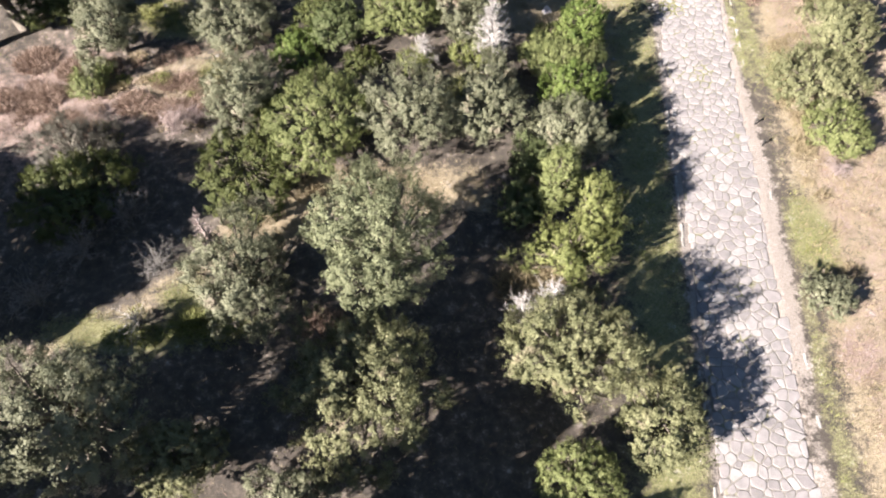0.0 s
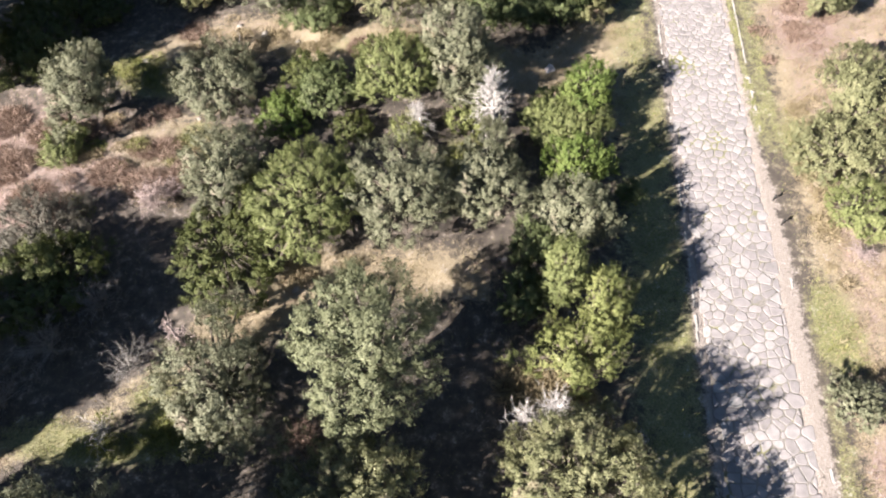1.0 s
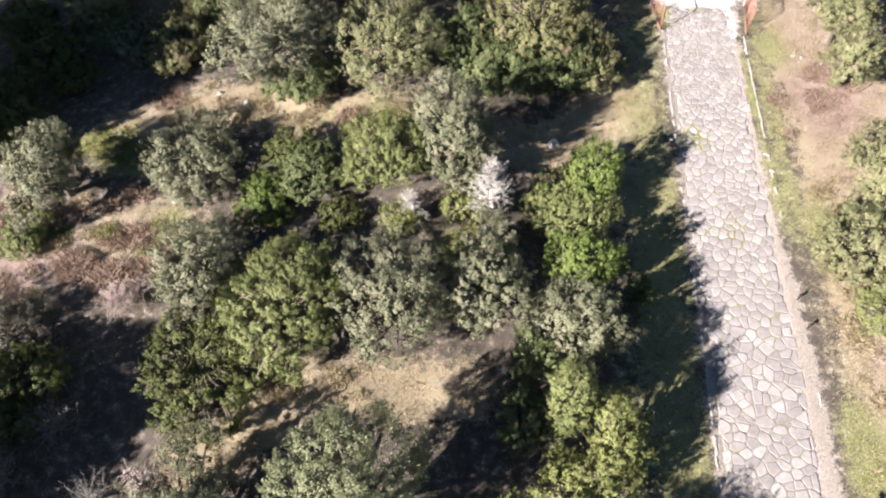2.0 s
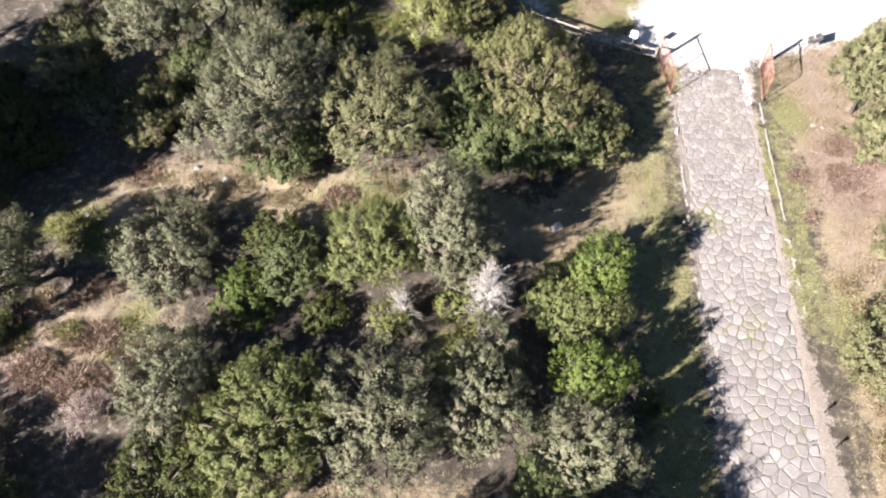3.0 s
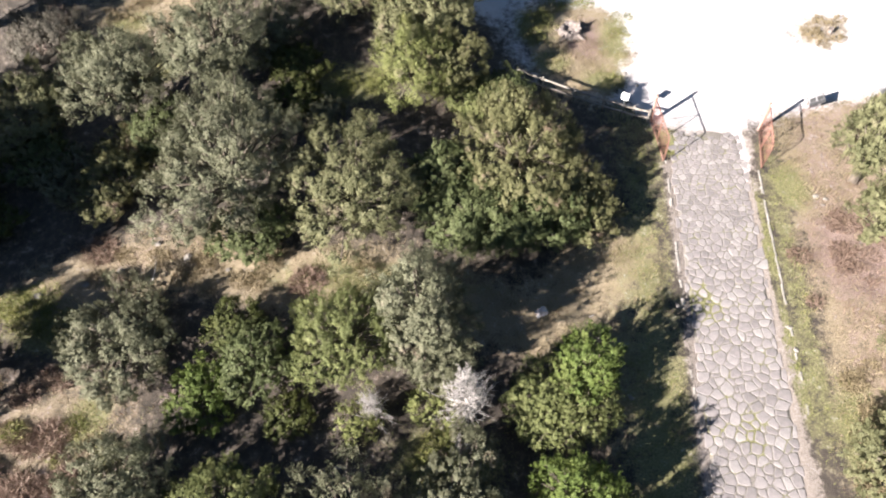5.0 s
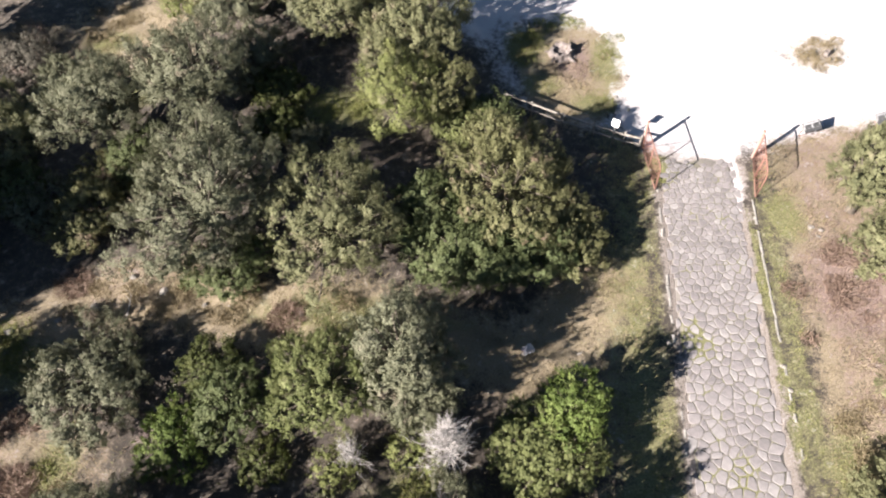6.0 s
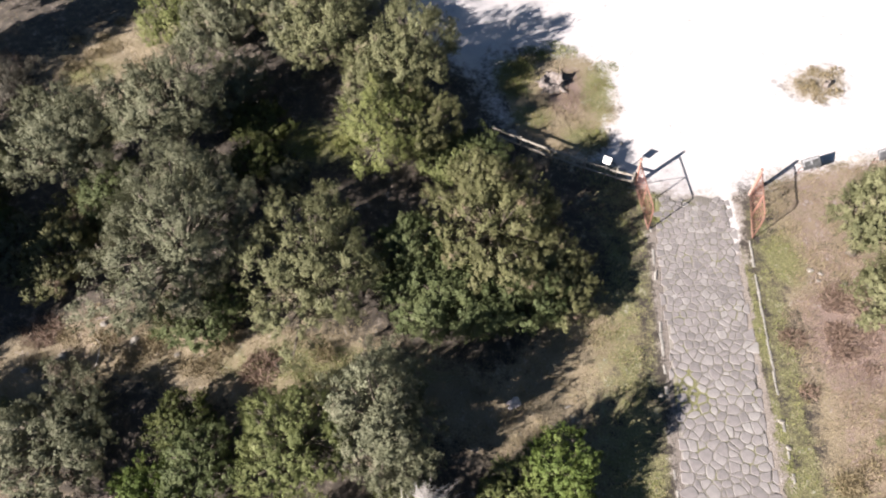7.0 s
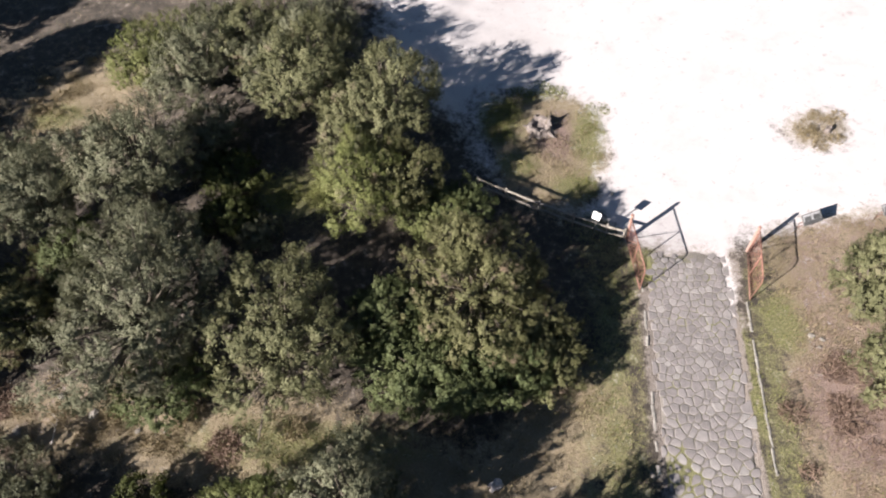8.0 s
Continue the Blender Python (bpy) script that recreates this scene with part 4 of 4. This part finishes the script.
def build_fence():
    pts = [(2.4, 46.25), (3.72, 45.68), (5.22, 45.0), (6.75, 44.4), (8.2, 43.85), (8.95, 43.6)]
    root = tagged(empty("rail_fence", pose(*pts[0], hz(*pts[0]))), "weathered grey two-rail timber fence beside the gate", "fence")
    o = Vector((*pts[0], hz(*pts[0])))
    for i, (x, y) in enumerate(pts):
        g = hz(x, y)
        post = tubes("post", [[((0, 0, -0.15), 0.06), ((0, 0, 0.5), 0.058), ((0.01, 0, 0.98), 0.055), ((0.01, 0, 1.02), 0.03)]], RAILWOOD, 8)
        ob = part("post", post, root)
        ob.location = Vector((x, y, g)) - o
        if i:
            px, py = pts[i - 1]
            a = Vector((px, py, hz(px, py)))
            b = Vector((x, y, g))
            for z, r in ((0.9, 0.055), (0.45, 0.05)):
                L = (b - a).length + 0.1
                rail = part("rail", log_mesh("rail", L, r, i * 7 + int(z * 10)), root)
                q = (b - a).to_track_quat("Y", "Z")
                rail.matrix_local = Matrix.Translation(a - o + Vector((0.0, -0.07, z)) - (b - a).normalized() * 0.05) @ q.to_matrix().to_4x4()


def build_sign():
    x, y = 7.62, 43.75
    root = tagged(empty("sign", pose(x, y, hz(x, y), 0, 0, -28)), "small white notice plate on a thin post", "sign")
    part("post", tubes("post", [[((0, 0, -0.1), 0.03), ((0, 0, 1.95), 0.03)]], STEEL, 8), root)
    pl = part("plate", box_mesh("plate", (0.36, 0.02, 0.36), WHITE, 0.004), root, "white enamelled plate")
    pl.matrix_local = pose(0, -0.045, 1.8, -22, 0, 0)
    for k in range(3):
        b = part("text_bar", box_mesh("text_bar", (0.26 - 0.06 * k, 0.004, 0.03), STEEL, 0), pl)
        b.location = (-0.02, -0.013, 0.1 - 0.09 * k)


def build_lectern(x, y, turn):
    root = tagged(empty("information_board", pose(x, y, hz(x, y), 0, 0, turn)), "tilted information board on reddish steel legs", "information board", "boards by the gate")
    for sx in (-0.42, 0.42):
        part("leg", tubes("leg", [[((sx, 0.1, -0.1), 0.025), ((sx, 0.1, 0.6), 0.025), ((sx, -0.05, 0.86), 0.025)]], RUST, 6), root)
    part("cross_bar", tubes("cross_bar", [bar((-0.42, 0.1, 0.3), (0.42, 0.1, 0.3), 0.018)], RUST, 6), root)
    panel = part("panel", box_mesh("panel", (0.95, 0.5, 0.03), STEEL, 0.006), root, "dull steel backing")
    panel.matrix_local = pose(0, 0.0, 0.92, 35, 0, 0)
    sheet = part("printed_sheet", box_mesh("printed_sheet", (0.84, 0.3, 0.006), PANEL, 0), panel, "faded grey-white print")
    sheet.location = (0, 0.07, 0.019)
    for k in range(2):
        t = part("picture_block", box_mesh("picture_block", (0.34, 0.2, 0.004), STEEL, 0), panel, "dark faded picture")
        t.location = (-0.2 + 0.42 * k, 0.03, 0.0245)


# ---- stumps, rocks, litter ----
def build_stump(x, y, r, h, label, jag):
    rg = np.random.default_rng(int(x * 10))
    n, vs, fs = 18, [], []
    root = tagged(empty("tree_stump", pose(x, y, hz(x, y) - 0.04, 0, 0, 25)), label, "tree stump", "stumps on the gravel")
    prof = [(1.55, 0.0), (1.2, 0.1), (1.05, 0.4), (1.0, 1.0), (0.72, 0.92), (0.5, 0.35), (0.0, 0.3)]
    flute = 1 + 0.12 * np.sin(np.arange(n) * 2 * math.pi * 5 / n) + rg.normal(0, 0.05, n)
    tooth = 1 + jag * rg.uniform(-1, 0.6, n)
    for f, z in prof:
        for k in range(n):
            a = 2 * math.pi * k / n
            vs.append((r * f * flute[k] * math.cos(a), r * f * flute[k] * math.sin(a), h * z * (tooth[k] if z > 0.5 else 1)))
    for i in range(len(prof) - 1):
        for k in range(n):
            m = (k + 1) % n
            fs.append((i * n + k, i * n + m, (i + 1) * n + m, (i + 1) * n + k))
    part("bole", mesh_of("bole", vs, fs, STUMPWOOD), root)
    roots = []
    for k in range(5):
        a = k * 1.25 + rg.uniform(-0.2, 0.2)
        roots.append([((r * 0.9 * math.cos(a), r * 0.9 * math.sin(a), h * 0.28), r * 0.2), ((r * 1.6 * math.cos(a), r * 1.6 * math.sin(a), 0.08), r * 0.12), ((r * 1.9 * math.cos(a + 0.1), r * 1.9 * math.sin(a + 0.1), 0.0), r * 0.04)])
    for path in roots:
        part("root", tubes("root", [path], STUMPWOOD, 6), root)
    part("splinter", tubes("splinter", [[((r * 0.7, 0, h * 0.5), r * 0.25), ((r * 0.95, 0.05, h * 1.3), r * 0.1), ((r, 0.06, h * 1.6), 0.01)]], BARK, 5), root, "dark broken splinter")


def build_rock(x, y, s, seed, material=None):
    rg = np.random.default_rng(seed)
    bm = bmesh.new()
    bmesh.ops.create_icosphere(bm, subdivisions=2, radius=s)
    w = rg.normal(size=(3, 3)) * 2
    for vt in bm.verts:
        d = np.array(vt.co) / s
        vt.co *= 1 + 0.18 * float(np.sin(d @ w[0]) + np.sin(d @ w[1])) * 0.7
        vt.co.z *= 0.6
    ob = new("rock", bm_mesh("rock", bm, material or ROCK))
    ob.matrix_world = pose(x, y, hz(x, y) + s * 0.12, 0, 0, rg.uniform(0, 360)) @ Matrix.Diagonal((1.2, 0.9, 1, 1))
    tagged(ob, "pale weathered rock half sunk in the earth", "rock", "rocks on the slope")


def build_litter(x, y):
    """A crumpled sheet snagged in the grass."""
    rg = np.random.default_rng(5)
    n = 14
    vs, fs = [], []
    for i in range(n):
        for j in range(n):
            u, v = i / (n - 1) - 0.5, j / (n - 1) - 0.5
            vs.append((0.6 * u + rg.normal(0, 0.02), 0.4 * v + rg.normal(0, 0.02), 0.38 + 0.12 * math.sin(9 * u + 2) * math.cos(8 * v) - 1.3 * (u * u + v * v) + rg.normal(0, 0.03)))
    for i in range(n - 1):
        for j in range(n - 1):
            a = i * n + j
            fs.append((a, a + 1, a + n + 1, a + n))
    ob = new("plastic_sheet", mesh_of("plastic_sheet", vs, fs, OLDPLASTIC))
    ob.matrix_world = pose(x, y, hz(x, y) - 0.06, 0, 0, 30)
    so = ob.modifiers.new("thickness", "SOLIDIFY")
    so.thickness = 0.006
    tagged(ob, "crumpled white plastic sheet lying in dry grass", "litter")


def build_branch(x, y, length, turn, label="pale fallen branch lying on dry grass"):
    rg = np.random.default_rng(int(abs(x * 10 + y)))
    paths = []
    grow(rg, (0, 0, 0.05), (1, 0, 0.03), length, 0.035, 1, paths, 0.0, 0.35)
    ob = new("branch", tubes("branch", paths, DEADWOOD, 5))
    ob.matrix_world = pose(x, y, hz(x, y) + 0.02, 0, 0, turn)
    tagged(ob, label, "branch")


def build_stake(x, y):
    root = tagged(empty("marker_stake", pose(x, y, hz(x, y))), "short dark stake at the road's kerb", "stake", "stakes along the kerb")
    part("post", tubes("post", [[((0, 0, -0.1), 0.035), ((0, 0, 0.28), 0.035), ((0, 0, 0.3), 0.02)]], DARKIRON, 8), root)
    hd = part("head", box_mesh("head", (0.1, 0.14, 0.1), DARKIRON, 0.02), root)
    hd.location = (0.02, 0, 0.33)


build_gate((9.13, 43.72, 0.2), (9.42, 41.02, 0.2), 1.72, -0.02)
build_gate((14.34, 43.04, 0.2), (13.94, 40.52, 0.2), 1.72, 0.03)
build_fence()
build_sign()
build_lectern(17.1, 44.2, 20)
build_lectern(20.6, 44.7, 20)
build_stump(5.5, 50.45, 0.55, 0.48, "broken grey tree stump with splintered top", 0.35)
build_stump(19.55, 50.05, 0.13, 0.42, "small pale stump on a dirt patch", 0.2)
build_litter(3.15, 32.5)
build_branch(5.2, 32.5, 0.9, 35)
build_branch(-13.6, 33.4, 0.9, 70)
build_branch(-11.6, 49.5, 1.2, 160)
build_branch(-19.6, 57.4, 1.3, 40)
for x, y in ((13.02, 24.2), (13.12, 22.85)):
    build_stake(x, y)
# the three at x 13.4 are added for their shadows, in place of dark kerb slits
for k, (x, y, s) in enumerate(((-15.2, 33.9, 0.16), (-13.9, 35.3, 0.14), (-12.3, 34.6, 0.2), (-10.4, 34.0, 0.12), (-16.6, 33.2, 0.13), (-18.5, 32.6, 0.18), (-6.2, 33.6, 0.14), (-14.6, 28.4, 0.12),
                               (16.1, 38.9, 0.12), (16.5, 38.75, 0.1), (16.3, 38.4, 0.08), (17.4, 38.2, 0.1), (13.42, 31.1, 0.1), (13.4, 32.1, 0.11), (13.36, 30.0, 0.09), (9.0, 33.1, 0.12), (8.75, 46.3, 0.1), (8.2, 47.2, 0.12),
                               (-8.1, 18.6, 0.16), (6.6, 28.9, 0.1))):
    build_rock(x, y, s, k)


# ---- grass ----
def blades(name, n, which, material, label, length, rg):
    """Short blades scattered where that cover lies: one object of uncountable grass."""
    x, y = rg.uniform(-30, 27, n), rg.uniform(2, 64, n)
    c = covers(x, y)
    lump = 0.5 + 0.5 * np.sin(x * 1.9 + 2 * np.sin(y * 1.3)) * np.sin(y * 2.3 + 1.5 * np.sin(x * 1.1))
    want = which(c) * (0.25 + 0.75 * lump) * (c["lot"] < 0.45)
    on_road = (x > path_left(y) - 0.05) & (x < path_right(y) + 0.1) & (y < np.where(x < 10.9, 41.4, 42.8))
    ok = (rg.random(n) < want) & ~on_road
    x, y, lump = x[ok], y[ok], lump[ok]
    k = len(x)
    z = rise(x, y)
    a = rg.uniform(0, 6.283, k)
    L = length * rg.uniform(0.4, 1.3, k) * (0.6 + 0.7 * lump)
    w = 0.008 + 0.009 * rg.random(k)
    tilt = rg.uniform(0.2, 1.1, k)
    base = np.stack([x, y, z - 0.01], 1)
    tip = base + np.stack([np.cos(a) * np.sin(tilt) * L, np.sin(a) * np.sin(tilt) * L, np.cos(tilt) * L], 1)
    side = np.stack([-np.sin(a) * w, np.cos(a) * w, np.zeros(k)], 1)
    v = np.stack([base - side, base + side, tip], 1).reshape(-1, 3)
    tagged(new(name, mesh_of(name, v, np.arange(3 * k).reshape(-1, 3), material)), label, "grass", kind="stuff")


grg = np.random.default_rng(3)
blades("dry_grass", 1400000, lambda c: np.clip(0.04 + 0.9 * c["tan"] - 0.4 * c["red"] - c["bare"] - 0.3 * c["green"], 0, 1), DRYBLADE, "dry straw-coloured grass over the slope and verges", 0.16, grg)
blades("green_grass", 900000, lambda c: np.clip(0.03 + 1.0 * c["green"] - c["bare"], 0, 1), GREENBLADE, "short yellow-green grass along the road", 0.14, grg)
blades("bracken", 600000, lambda c: np.clip(0.03 + 1.0 * c["red"] - c["bare"], 0, 1), REDBLADE, "dry reddish bracken litter on the ground", 0.2, grg)

# ---- road pieces ----
road = build_road_bed()
build_road_stones(road)
build_kerb("kerb_left", lambda y: path_left(y) - 0.2, 3, 42.6, ([0, 20, 30, 44], [0.7, 0.6, 0.5, 0.4]), 0.24, 2, "low kerb of pale narrow stones")
build_kerb("kerb_right", lambda y: 12.02 + 0.0445 * y, 6, 40.3, ([0, 14, 20, 27, 31, 41], [0.8, 0.9, 0.95, 0.8, 0.35, 0.28]), 0.24, 3, "low kerb of pale narrow stones at the verge")
